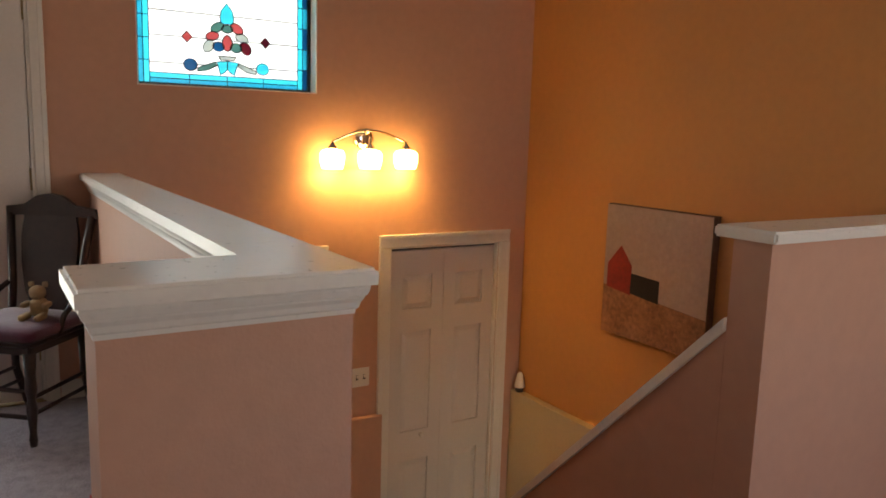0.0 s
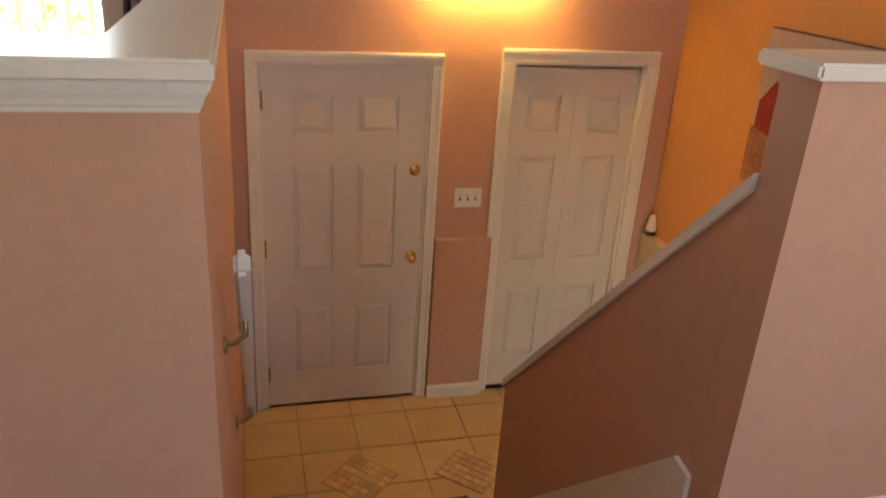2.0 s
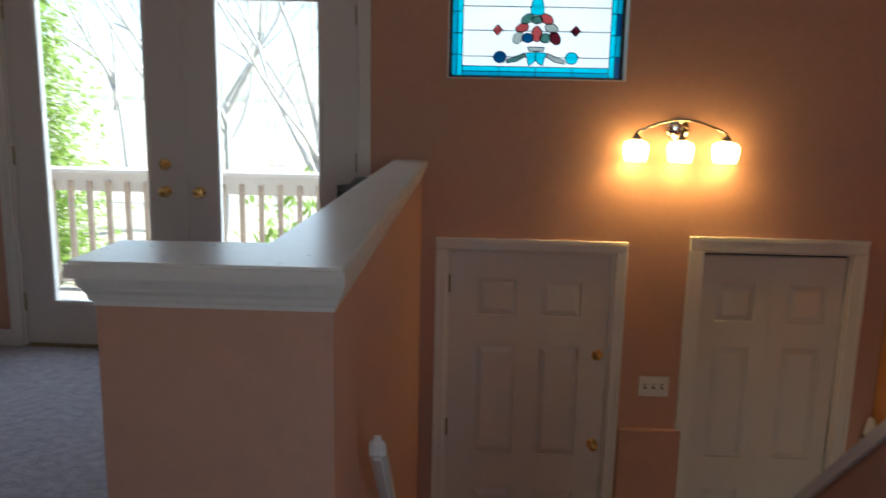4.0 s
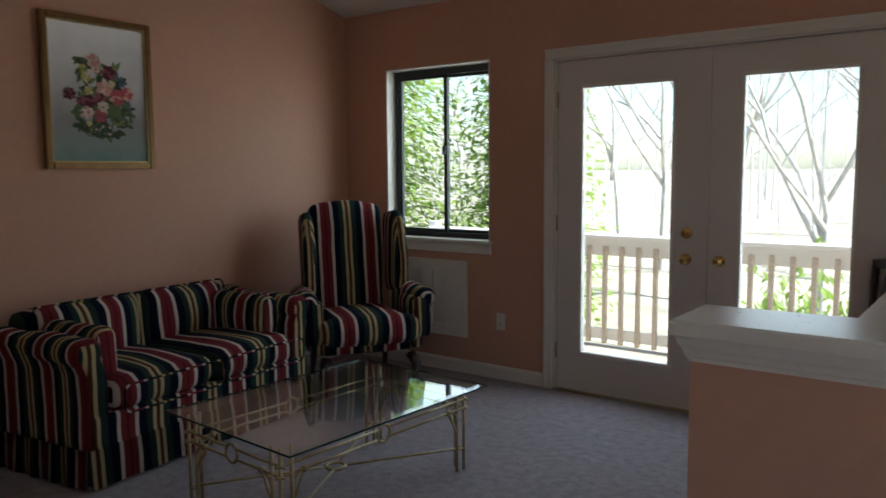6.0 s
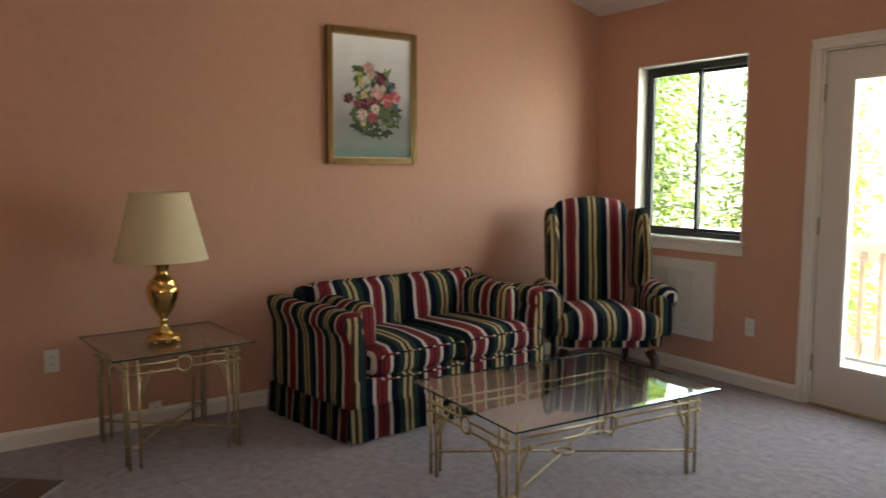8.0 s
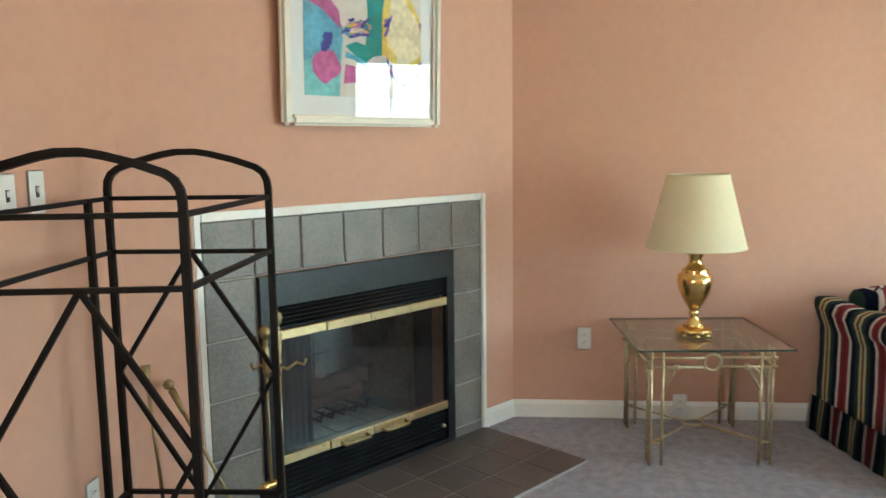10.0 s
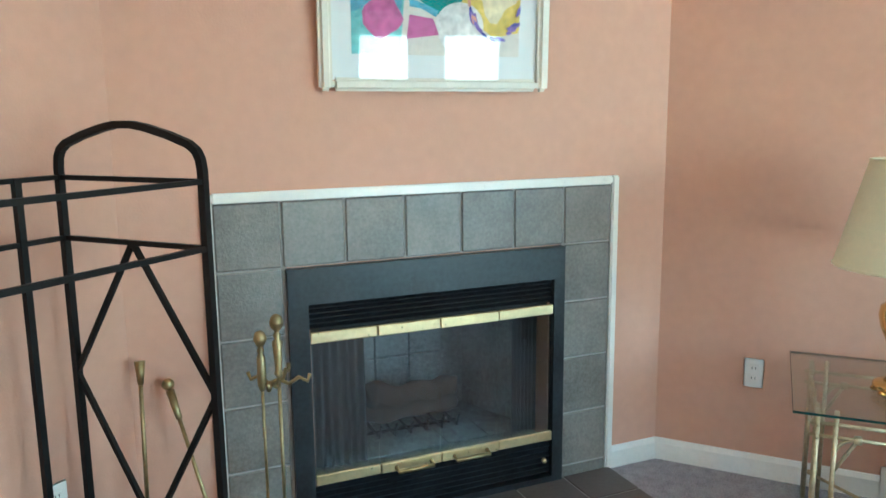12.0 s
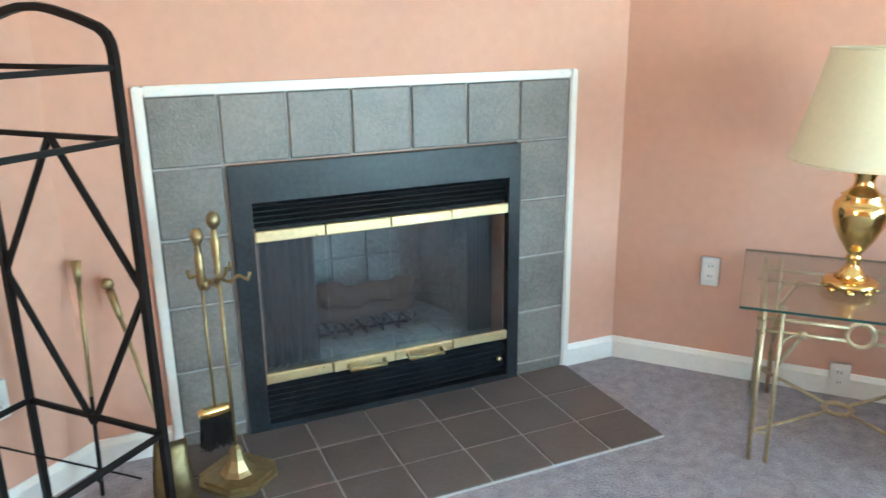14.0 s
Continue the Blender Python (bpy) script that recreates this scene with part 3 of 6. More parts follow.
win = thing("window_1", pose(0, 0, 0), "black aluminium sliding window in a white reveal", "window")
win["kind"] = "structure"
wx0, wx1, wz0, wz1 = -3.30, -2.42, 0.91, 2.09
bm = bmesh.new()
for a in ((wx0, wz0, wx0 + 0.008, wz1), (wx1 - 0.008, wz0, wx1, wz1), (wx0 + 0.008, wz1 - 0.008, wx1 - 0.008, wz1)):
    box(bm, a[0], FY - 0.002, a[1], a[2], FY + 0.155, a[3])
part("reveal", bm, WHITE, win, "white painted reveal")
part("window_sill", bx(wx0 - 0.03, FY - 0.035, wz0 - 0.02, wx1 + 0.025, FY + 0.15, wz0 + 0.004, bevel=0.005, seg=2), WHITE, win, "white painted sill board")
part("apron", bx(wx0 - 0.02, FY - 0.016, wz0 - 0.085, wx1 + 0.015, FY, wz0 - 0.021, bevel=0.004), WHITE, win, "white painted apron board")
bm = bmesh.new()
fx0, fx1, fz0, fz1, fy = wx0 + 0.01, wx1 - 0.01, wz0 + 0.005, wz1 - 0.01, FY + 0.085
for a in ((fx0, fz0, fx0 + 0.035, fz1), (fx1 - 0.03, fz0, fx1, fz1), (fx0 + 0.035, fz1 - 0.045, fx1 - 0.03, fz1), (fx0 + 0.035, fz0, fx1 - 0.03, fz0 + 0.035)):
    box(bm, a[0], fy, a[1], a[2], fy + 0.06, a[3], bevel=0.003)
part("window_frame", bm, BLACKFRAME, win, "black aluminium frame")
mid = (fx0 + fx1) / 2 + 0.01
for s, (a, b, yy) in enumerate(((fx0 + 0.035, mid + 0.02, fy + 0.005), (mid - 0.015, fx1 - 0.03, fy + 0.032))):
    bm = bmesh.new()
    for q in ((a, fz0 + 0.035, a + 0.022, fz1 - 0.045), (b - 0.03, fz0 + 0.035, b, fz1 - 0.045), (a + 0.022, fz0 + 0.035, b - 0.03, fz0 + 0.055), (a + 0.022, fz1 - 0.065, b - 0.03, fz1 - 0.045)):
        box(bm, q[0], yy, q[1], q[2], yy + 0.022, q[3], bevel=0.002)
    sash = part("sash", bm, BLACKFRAME, win, "black sliding sash")
    p = part("pane", bx(a + 0.022, yy + 0.009, fz0 + 0.055, b - 0.03, yy + 0.012, fz1 - 0.065), PANE, sash)
    p.visible_shadow = False
part("latch", bx(mid - 0.012, fy - 0.012, 1.49, mid + 0.014, fy + 0.005, 1.55, bevel=0.003), BLACKFRAME, win, "black sash latch")

# invented, unseen window standing in for the daylight that arrives from behind
fill_win = thing("fill_window", pose(0, 0, 0), "invented white framed window, stands in for an unseen daylight source", "window")
fill_win["kind"] = "structure"
bm = bmesh.new()
for a in ((1.0, 0.85, 1.06, 2.1), (2.44, 0.85, 2.5, 2.1), (1.06, 0.85, 2.44, 0.91), (1.06, 2.04, 2.44, 2.1), (1.72, 0.91, 1.78, 2.04)):
    box(bm, a[0], BY - 0.10, a[1], a[2], BY - 0.04, a[3], bevel=0.004)
part("window_frame", bm, WHITE, fill_win)

# stained glass
sg = thing("stained_glass_window", pose(0, 0, 0), "leaded stained glass window with teal border and flower crest", "window")
sg["kind"] = "structure"
S0, S1, Z0, Z1, SY = 0.365, 1.275, 1.497, 2.07, FY + 0.09
bm = bmesh.new()
for a in ((S0, Z0, S0 + 0.006, Z1), (S1 - 0.006, Z0, S1, Z1), (S0, Z0, S1, Z0 + 0.006), (S0, Z1 - 0.006, S1, Z1)):
    box(bm, a[0], FY - 0.002, a[1], a[2], FY + 0.15, a[3])
part("reveal", bm, WHITE, sg, "white painted reveal")
bm = bmesh.new()
for a in ((S0 + 0.006, Z0 + 0.006, S0 + 0.022, Z1 - 0.006), (S1 - 0.022, Z0 + 0.006, S1 - 0.006, Z1 - 0.006), (S0, Z0 + 0.006, S1, Z0 + 0.02), (S0, Z1 - 0.02, S1, Z1 - 0.006)):
    box(bm, a[0], SY - 0.012, a[1], a[2], SY + 0.015, a[3])
part("window_frame", bm, BLACKFRAME, sg, "thin dark frame")


def sglass(name, c):
    """Rippled coloured glass, partly milky."""
    m = clear(name, c, 0.6, 0.12)
    t = m.node_tree
    last = [n for n in t.nodes if n.bl_idname == "ShaderNodeMixShader"][0]
    milk, mix = t.nodes.new("ShaderNodeBsdfTranslucent"), t.nodes.new("ShaderNodeMixShader")
    milk.inputs[0].default_value, mix.inputs[0].default_value = (*c, 1), 0.6
    t.links.new(last.outputs[0], mix.inputs[1]), t.links.new(milk.outputs[0], mix.inputs[2])
    t.links.new(mix.outputs[0], t.nodes["Material Output"].inputs[0])
    return m


CLEARG, TEAL, AQUA, BLUEG = sglass("rippled_clear_glass", (0.92, 0.95, 0.95)), sglass("teal_glass", (0.05, 0.55, 0.68)), sglass("aqua_glass", (0.10, 0.72, 0.82)), sglass("deep_blue_glass", (0.03, 0.20, 0.36))
ROSE, PLUMG, MILK, SAGE = sglass("rose_glass", (0.62, 0.22, 0.22)), sglass("plum_glass", (0.26, 0.05, 0.08)), sglass("pale_grey_glass", (0.55, 0.58, 0.55)), sglass("sage_glass", (0.20, 0.36, 0.32))
LEAD = mat("lead_came", (0.03, 0.032, 0.035), rough=0.5, metal=0.5)
px, pz = (S0 + S1) / 2, 1.70


def sg_piece(pts, m, dy=0.0):
    """A cut piece of glass with its lead line round it; points from the crest's middle."""
    out = [Vector((px + x, SY + dy, pz + z)) for x, z in pts]
    bm = extrude_poly(bmesh.new(), out, (0, 0.003, 0))
    part("glass_piece", bm, m, sg).visible_shadow = False
    bm = bmesh.new()
    for a, b in zip(out, out[1:] + out[:1]):
        tube(bm, [a, b], 0.0022, 4, caps=False)
    part("lead", bm, LEAD, sg)


def ell(cx, cz, rx, rz, turn=0, n=14):
    w = radians(turn)
    return [(cx + rx * math.cos(2 * math.pi * i / n) * math.cos(w) - rz * math.sin(2 * math.pi * i / n) * math.sin(w),
             cz + rx * math.cos(2 * math.pi * i / n) * math.sin(w) + rz * math.sin(2 * math.pi * i / n) * math.cos(w)) for i in range(n)]


hw, zt, zb = (S1 - S0) / 2 - 0.02, Z1 - 0.018 - pz, Z0 + 0.018 - pz
ib = hw - 0.055
levels = [zb + 0.05, 1.572 - pz, 1.66 - pz, 1.76 - pz, 1.87 - pz, 1.95 - pz, zt - 0.05]
for a, b in ((levels[0], -0.085), (-0.085, 0.045), (0.045, 0.165), (0.165, levels[-1])):
    sg_piece([(-ib, a), (ib, a), (ib, b), (-ib, b)], CLEARG)
for i in range(5):
    a, b = zb + (zt - zb) * i / 5, zb + (zt - zb) * (i + 1) / 5
    for s in (-1, 1):
        for q0, q1, mm in ((ib, ib + 0.028, AQUA), (ib + 0.028, hw, TEAL if s < 0 or i % 2 else BLUEG)):
            sg_piece([(s * q0, a), (s * q1, a), (s * q1, b), (s * q0, b)], mm)
for i in range(4):
    a, b = -ib + 2 * ib * i / 4, -ib + 2 * ib * (i + 1) / 4
    for q0, q1, mm in ((zb, zb + 0.024, TEAL), (zb + 0.024, zb + 0.05, AQUA), (zt - 0.05, zt - 0.024, AQUA), (zt - 0.024, zt, TEAL)):
        sg_piece([(a, q0), (b, q0), (b, q1), (a, q1)], mm)
D = -0.005
sg_piece([(0, 0.225), (0.028, 0.19), (0.036, 0.155), (0.03, 0.125), (-0.03, 0.125), (-0.036, 0.155), (-0.028, 0.19)], AQUA, D)
for cx, cz, rx, rz, tn, mm in ((-0.05, 0.105, 0.036, 0.022, 30, SAGE), (0.05, 0.105, 0.036, 0.024, -30, ROSE), (0, 0.10, 0.03, 0.02, 0, SAGE), (-0.075, 0.06, 0.035, 0.022, 15, ROSE), (0.075, 0.06, 0.035, 0.022, -15, MILK),
                               (-0.095, 0.01, 0.024, 0.034, -35, MILK), (0.095, 0.01, 0.026, 0.036, 35, PLUMG), (-0.045, 0.01, 0.03, 0.024, 0, BLUEG), (0.045, 0.01, 0.03, 0.024, 0, SAGE), (0, 0.03, 0.026, 0.04, 0, ROSE)):
    sg_piece(ell(cx, cz, rx, rz, tn), mm, D - 0.0004 * len(sg.children) / 10)
sg_piece([(-0.045, -0.035), (0.045, -0.035), (0.035, -0.055), (-0.035, -0.055)], MILK, D)
for s in (-1, 1):
    sg_piece([(0, -0.06), (s * 0.055, -0.065), (s * 0.042, -0.105), (s * 0.036, -0.13), (s * 0.012, -0.115), (0, -0.10)], AQUA, D - 0.002 * (s > 0))
    sg_piece([(s * 0.06, -0.065), (s * 0.11, -0.085), (s * 0.15, -0.10), (s * 0.15, -0.118), (s * 0.10, -0.11), (s * 0.055, -0.085)], MILK if s > 0 else SAGE, D)
    sg_piece(ell(s * 0.185, -0.088, 0.034, 0.030, 0), AQUA if s > 0 else BLUEG, D)
    sg_piece([(s * 0.20, 0.02), (s * 0.20 + 0.026, 0.047), (s * 0.20, 0.075), (s * 0.20 - 0.026, 0.047)], PLUMG if s > 0 else ROSE, D)

# ---------------- wall fittings ----------------


def plate(name, m, gangs, kind_, label):
    """An electrical cover plate facing -y."""
    t = thing(name, m, label, name.replace("_", " "))
    w = 0.07 + 0.046 * (gangs - 1)
    part("plate", bx(-w / 2, -0.006, -0.0575, w / 2, 0, 0.0575, bevel=0.003, seg=2), PLASTIC, t)
    for i in range(gangs):
        x = (i - (gangs - 1) / 2) * 0.046
        if kind_ == "outlet":
            for z in (-0.02, 0.02):
                o = part("socket", bx(x - 0.016, -0.0085, z - 0.014, x + 0.016, -0.006, z + 0.014, bevel=0.001), PLASTIC, t)
                for dx in (-0.006, 0.006):
                    part("slot", bx(x + dx - 0.0012, -0.0095, z - 0.003, x + dx + 0.0012, -0.0085, z + 0.006), SLOT, o, "dark slot")
        else:
            part("toggle", bx(x - 0.005, -0.016, -0.002, x + 0.005, -0.006, 0.014, bevel=0.002), PLASTIC, t)
            part("toggle_slot", bx(x - 0.007, -0.0072, -0.014, x + 0.007, -0.006, 0.016), SLOT, t, "dark toggle slot")
    return t


plate("light_switch", pose(1.53, FY, -0.124), 3, "switch", "white triple light switch plate between two doors")
plate("wall_outlet", pose(-2.332, FY, 0.387), 1, "outlet", "white wall outlet below the window, near french doors")
plate("wall_outlet", pose(LX, 0.568, 0.416, 0, 0, 90), 1, "outlet", "white wall outlet beside the glass end table")
plate("wall_outlet", pose(LX + 0.014, 1.05, 0.075, 0, 0, 90), 1, "outlet", "small cream outlet low behind the end table")
plate("wall_outlet", pose(-1.90, BY, 0.36, 0, 0, 180), 1, "outlet", "white wall outlet behind the iron rack")
plate("light_switch", pose(-1.745, BY, 1.285, 0, 0, 180), 1, "switch", "white single light switch above the iron rack")
plate("light_switch", pose(-1.60, BY, 1.28, 0, 0, 180), 2, "switch", "white double light switch beside the single one")

ac = thing("wall_panel_cover", pose(0, 0, 0), "white boarded wall cover panel below the window", "panel")
ax0, ax1, az0, az1 = -3.27, -2.60, 0.25, 0.77
bm = bmesh.new()
holed(bm, ax0, ax1, az0, az1, [(ax0 + 0.085, ax1 - 0.085, az0 + 0.075, az1 - 0.075)], lambda u, z, k: (u, FY - 0.028 + 0.028 * k, z))
part("frame", bm, WHITE, ac)
n = 5
for i in range(n):
    a = ax0 + 0.085 + (ax1 - ax0 - 0.17) * i / n
    part("board", bx(a + 0.002, FY - 0.016, az0 + 0.075, a + (ax1 - ax0 - 0.17) / n - 0.002, FY - 0.001, az1 - 0.075, bevel=0.003), WHITE, ac)

# sconce
sc = thing("wall_sconce", pose(1.553, FY, 1.163), "lit three light chrome wall sconce with frosted glass", "wall lamp")
part("backplate", lathe(bmesh.new(), [(0.062, 0), (0.062, 0.012), (0.05, 0.022), (0.02, 0.028)], 0, 0, 0.10, 24, "y"), CHROME, sc, "chrome backplate", True)
bm = bmesh.new()
tube(bm, [(-0.225 + 0.45 * i / 16, -0.09, 0.085 + 0.065 * math.sin(math.pi * i / 16)) for i in range(17)], 0.007, 8)
tube(bm, [(0, 0, 0.12), (0, -0.09, 0.15)], 0.009)
part("arm", bm, CHROME, sc, "curved chrome arm", True)
for x, z in ((-0.225, 0.085), (0, 0.12), (0.225, 0.085)):
    part("socket_cup", lathe(bmesh.new(), [(0.008, 0.03 if x == 0 else 0), (0.012, -0.012), (0.028, -0.03), (0.03, -0.04)], x, -0.09, 0.085, 18), CHROME, sc, "chrome socket cup", True)
    bm, rg = bmesh.new(), []
    for half, z in ((0.020, 0.045), (0.048, 0.040), (0.060, 0.022), (0.061, 0.0), (0.057, -0.035), (0.050, -0.062), (0.046, -0.060), (0.052, -0.034), (0.056, 0.0), (0.054, 0.018), (0.042, 0.034), (0.016, 0.040)):
        rg.append([bm.verts.new((x + half * math.copysign(abs(math.cos(w)) ** 0.55, math.cos(w)), -0.09 + half * math.copysign(abs(math.sin(w)) ** 0.55, math.sin(w)), z)) for w in [2 * math.pi * k / 28 + 0.01 for k in range(28)]])
    for a, b in zip(rg, rg[1:]):
        for k in range(28):
            bm.faces.new((a[k], a[(k + 1) % 28], b[(k + 1) % 28], b[k]))
    part("shade", bm, BULBGLASS, sc, "glowing frosted glass shade, open below", True)
    bulb = new("sconce_bulb", bpy.data.lights.new("sconce_bulb", "POINT"))
    bulb.data.energy, bulb.data.color, bulb.data.shadow_soft_size = 0.45, (1.0, 0.62, 0.22), 0.022
    bulb.matrix_world = sc.matrix_world @ Matrix.Translation((x, -0.09, -0.04))

# handrail
hr = thing("handrail", pose(0.30, 0, 0), "white painted wooden stair handrail on brackets", "handrail")
bm = bmesh.new()
extrude_poly(bm, [(-0.018, 1.86, 0.66), (-0.018, 1.86, 0.60), (-0.018, 2.95, -0.52), (-0.018, 2.95, -0.455)], (0.036, 0, 0))
bmesh.ops.bevel(bm, geom=bm.edges[:], offset=0.010, segments=2, affect="EDGES")
part("rail", bm, WHITE, hr)
for y, z in ((2.08, 0.385), (2.80, -0.355)):
    bm = tube(bmesh.new(), [(0, y, z), (0, y, z - 0.05), (-0.03, y, z - 0.07), (-0.053, y, z - 0.07)], 0.007)
    lathe(bm, [(0.025, 0), (0.025, 0.006), (0.01, 0.008)], -0.053, y, z - 0.07, 14, "x")
    part("bracket", bm, OLDBRASS, hr, "brass rail bracket", True)

# barn picture
barn = thing("barn_painting", pose(RX, 3.16, 0.595, 0, 0, -90), "square unframed canvas of a red barn in a field", "painting")
part("canvas", bx(-0.36, -0.055, -0.36, 0.36, -0.004, 0.36, bevel=0.004), mat("canvas_edge", (0.13, 0.075, 0.05), 0.9, var=0.3), barn, "dark canvas sides")


def blob(cx, cz, r, y, rz=None, n=14, rough=0.25, seed=0, turn=0.0):
    rz = rz or r
    out = []
    for i in range(n):
        w = 2 * math.pi * i / n
        k = 1 + rough * noise.noise(Vector((math.cos(w) * 1.5 + seed * 7.3, math.sin(w) * 1.5, seed * 3.1)))
        p, q = r * k * math.cos(w), rz * k * math.sin(w)
        out.append((cx + p * math.cos(turn) - q * math.sin(turn), y, cz + p * math.sin(turn) + q * math.cos(turn)))
    return out


def flat(parent, name, pts, m, d=0.0012):
    return part(name, extrude_poly(bmesh.new(), pts, (0, d, 0)), m, parent)


def paint(name, c, var=0.3, scale=8.0):
    return mat(name, c, rough=0.8, var=var, scale=scale, fine=45, bump=0.12, bump_scale=60)


flat(barn, "painted_sky", [(-0.357, -0.0565, -0.09), (0.357, -0.0565, -0.15), (0.357, -0.0565, 0.357), (-0.357, -0.0565, 0.357)], paint("pale_sky_paint", (0.40, 0.31, 0.29), 0.14, 3))
flat(barn, "painted_field", [(-0.357, -0.0565, -0.357), (0.357, -0.0565, -0.357), (0.357, -0.0565, -0.152), (-0.357, -0.0565, -0.092)], paint("straw_field_paint", (0.31, 0.15, 0.08), 0.5, 5))
flat(barn, "painted_barn", [(-0.33, -0.058, -0.10), (-0.15, -0.058, -0.12), (-0.15, -0.058, 0.04), (-0.235, -0.058, 0.14), (-0.33, -0.058, 0.03)], paint("barn_red_paint", (0.26, 0.02, 0.018)))
flat(barn, "painted_shed", [(-0.15, -0.0592, -0.11), (0.05, -0.0592, -0.13), (0.05, -0.0592, -0.01), (-0.15, -0.0592, 0.0)], paint("shed_black_paint", (0.015, 0.013, 0.016)))

# night light on the ledge
nl = thing("night_light", pose(RX - 0.03, 4.27, -0.37), "small white cone night light on the ledge", "night light")
part("base", lathe(bmesh.new(), [(0.026, 0), (0.028, 0.01), (0.024, 0.03)], sides=16), SLOT, nl, "dark base", True)
part("shade", lathe(bmesh.new(), [(0.034, 0.03), (0.032, 0.05), (0.020, 0.115), (0.012, 0.128), (0.004, 0.13)], sides=18), PLASTIC, nl, "white cone shade", True)

# doormat
dm = thing("doormat", pose(0.99, 3.18, LAND), "black ribbed rubber doormat on the tiled landing", "doormat")
part("mat_base", bx(-0.375, -0.22, 0, 0.375, 0.20, 0.008, bevel=0.003), MATBLACK, dm)
for i in range(18):
    part("rib", bx(-0.355 + i * 0.04, -0.2, 0.008, -0.335 + i * 0.04, 0.18, 0.013), MATBLACK, dm)

# ---------------- living room ----------------
# flower picture on the left wall
fl = thing("flower_painting", pose(LX, 2.39, 1.803, 0, 0, 90), "gilt framed oil painting of a flower bouquet", "painting")
W, H = 0.312, 0.403
for a in ((-W, -H, -W + 0.035, H), (W - 0.035, -H, W, H), (-W + 0.035, -H, W - 0.035, -H + 0.035), (-W + 0.035, H - 0.035, W - 0.035, H)):
    bm = bx(a[0], -0.035, a[1], a[2], -0.002, a[3], bevel=0.006, seg=2)
    part("frame", bm, GOLDFRAME, fl, "gilt wooden frame")
for a in ((-W + 0.035, -H + 0.035, -W + 0.042, H - 0.035), (W - 0.042, -H + 0.035, W - 0.035, H - 0.035), (-W + 0.042, -H + 0.035, W - 0.042, -H + 0.042), (-W + 0.042, H - 0.042, W - 0.042, H - 0.035)):
    part("fillet", bx(a[0], -0.028, a[1], a[2], -0.003, a[3]), OLDBRASS, fl, "bright gold inner fillet")
CANVAS = paint("grey_green_ground_paint", (0.40, 0.41, 0.35), 0.10, 3)
cn = CANVAS.node_tree
c_tc, c_sep, c_ramp, c_nz, c_add = (cn.nodes.new("ShaderNode" + k) for k in ("TexCoord", "SeparateXYZ", "ValToRGB", "TexNoise", "Math"))
c_nz.inputs["Scale"].default_value, c_nz.inputs["Detail"].default_value = 7, 5
c_add.operation, c_add.inputs[1].default_value = "MULTIPLY_ADD", 0.22
cn.links.new(c_tc.outputs["Object"], c_sep.inputs[0]), cn.links.new(c_tc.outputs["Object"], c_nz.inputs[0])
cn.links.new(c_nz.outputs[0], c_add.inputs[0]), cn.links.new(c_sep.outputs[2], c_add.inputs[2])
cn.links.new(c_add.outputs[0], c_ramp.inputs[0])
c_map = cn.nodes.new("ShaderNodeMapRange")
c_map.inputs[1].default_value, c_map.inputs[2].default_value = -0.28, 0.48
cn.links.new(c_add.outputs[0], c_map.inputs[0]), cn.links.new(c_map.outputs[0], c_ramp.inputs[0])
for e, (p, c) in zip([*c_ramp.color_ramp.elements, c_ramp.color_ramp.elements.new(0.3), c_ramp.color_ramp.elements.new(0.14)], ((0, (0.17, 0.27, 0.25)), (1, (0.44, 0.43, 0.36)), (0.3, (0.36, 0.37, 0.32)), (0.14, (0.26, 0.32, 0.29)))):
    e.position, e.color = p, (*c, 1)
cn.links.new(c_ramp.outputs[0], cn.nodes["Principled BSDF"].inputs["Base Color"])
part("canvas", bx(-W + 0.04, -0.016, -H + 0.04, W - 0.04, -0.006, H - 0.04), CANVAS, fl, "grey canvas shading to teal at its foot")
GREENP, PINKP, ROSEP, WINEP, YELLOWP, BLUEP, PALEP, DARKP, MOSSP, MAUVEP = (paint(n, c) for n, c in (("leaf_green_paint", (0.10, 0.15, 0.06)), ("pink_paint", (0.62, 0.33, 0.29)), ("rose_red_paint", (0.45, 0.09, 0.10)), ("wine_paint", (0.10, 0.014, 0.028)),
                                                                 ("yellow_green_paint", (0.50, 0.46, 0.12)), ("slate_blue_paint", (0.10, 0.13, 0.17)), ("blush_white_paint", (0.68, 0.55, 0.47)), ("deep_green_paint", (0.045, 0.07, 0.035)),
                                                                 ("moss_green_paint", (0.19, 0.24, 0.09)), ("mauve_paint", (0.25, 0.08, 0.10))))
random.seed(77)
yy = -0.0172
for i in range(240):
    a, r = random.uniform(0, 6.28), math.sqrt(random.uniform(0, 1))
    x, z = 0.015 + 0.175 * r * math.cos(a), -0.10 + 0.135 * r * math.sin(a)
    if i % 5 == 0:
        x, z = random.uniform(-0.11, 0.12), random.uniform(0.0, 0.17)
    m_ = DARKP if z < -0.16 and random.random() < 0.7 else random.choice((GREENP, GREENP, MOSSP, DARKP, BLUEP if x > 0.08 else GREENP))
    sz = random.uniform(0.02, 0.045) * (1.15 - 0.4 * r)
    flat(fl, "painted_leaf", blob(x, z, sz, yy - 0.00001 * i, sz * random.uniform(0.25, 0.5), 10, 0.5, i, random.uniform(0, 3.1)), m_, 0.0004)
yy = -0.0205
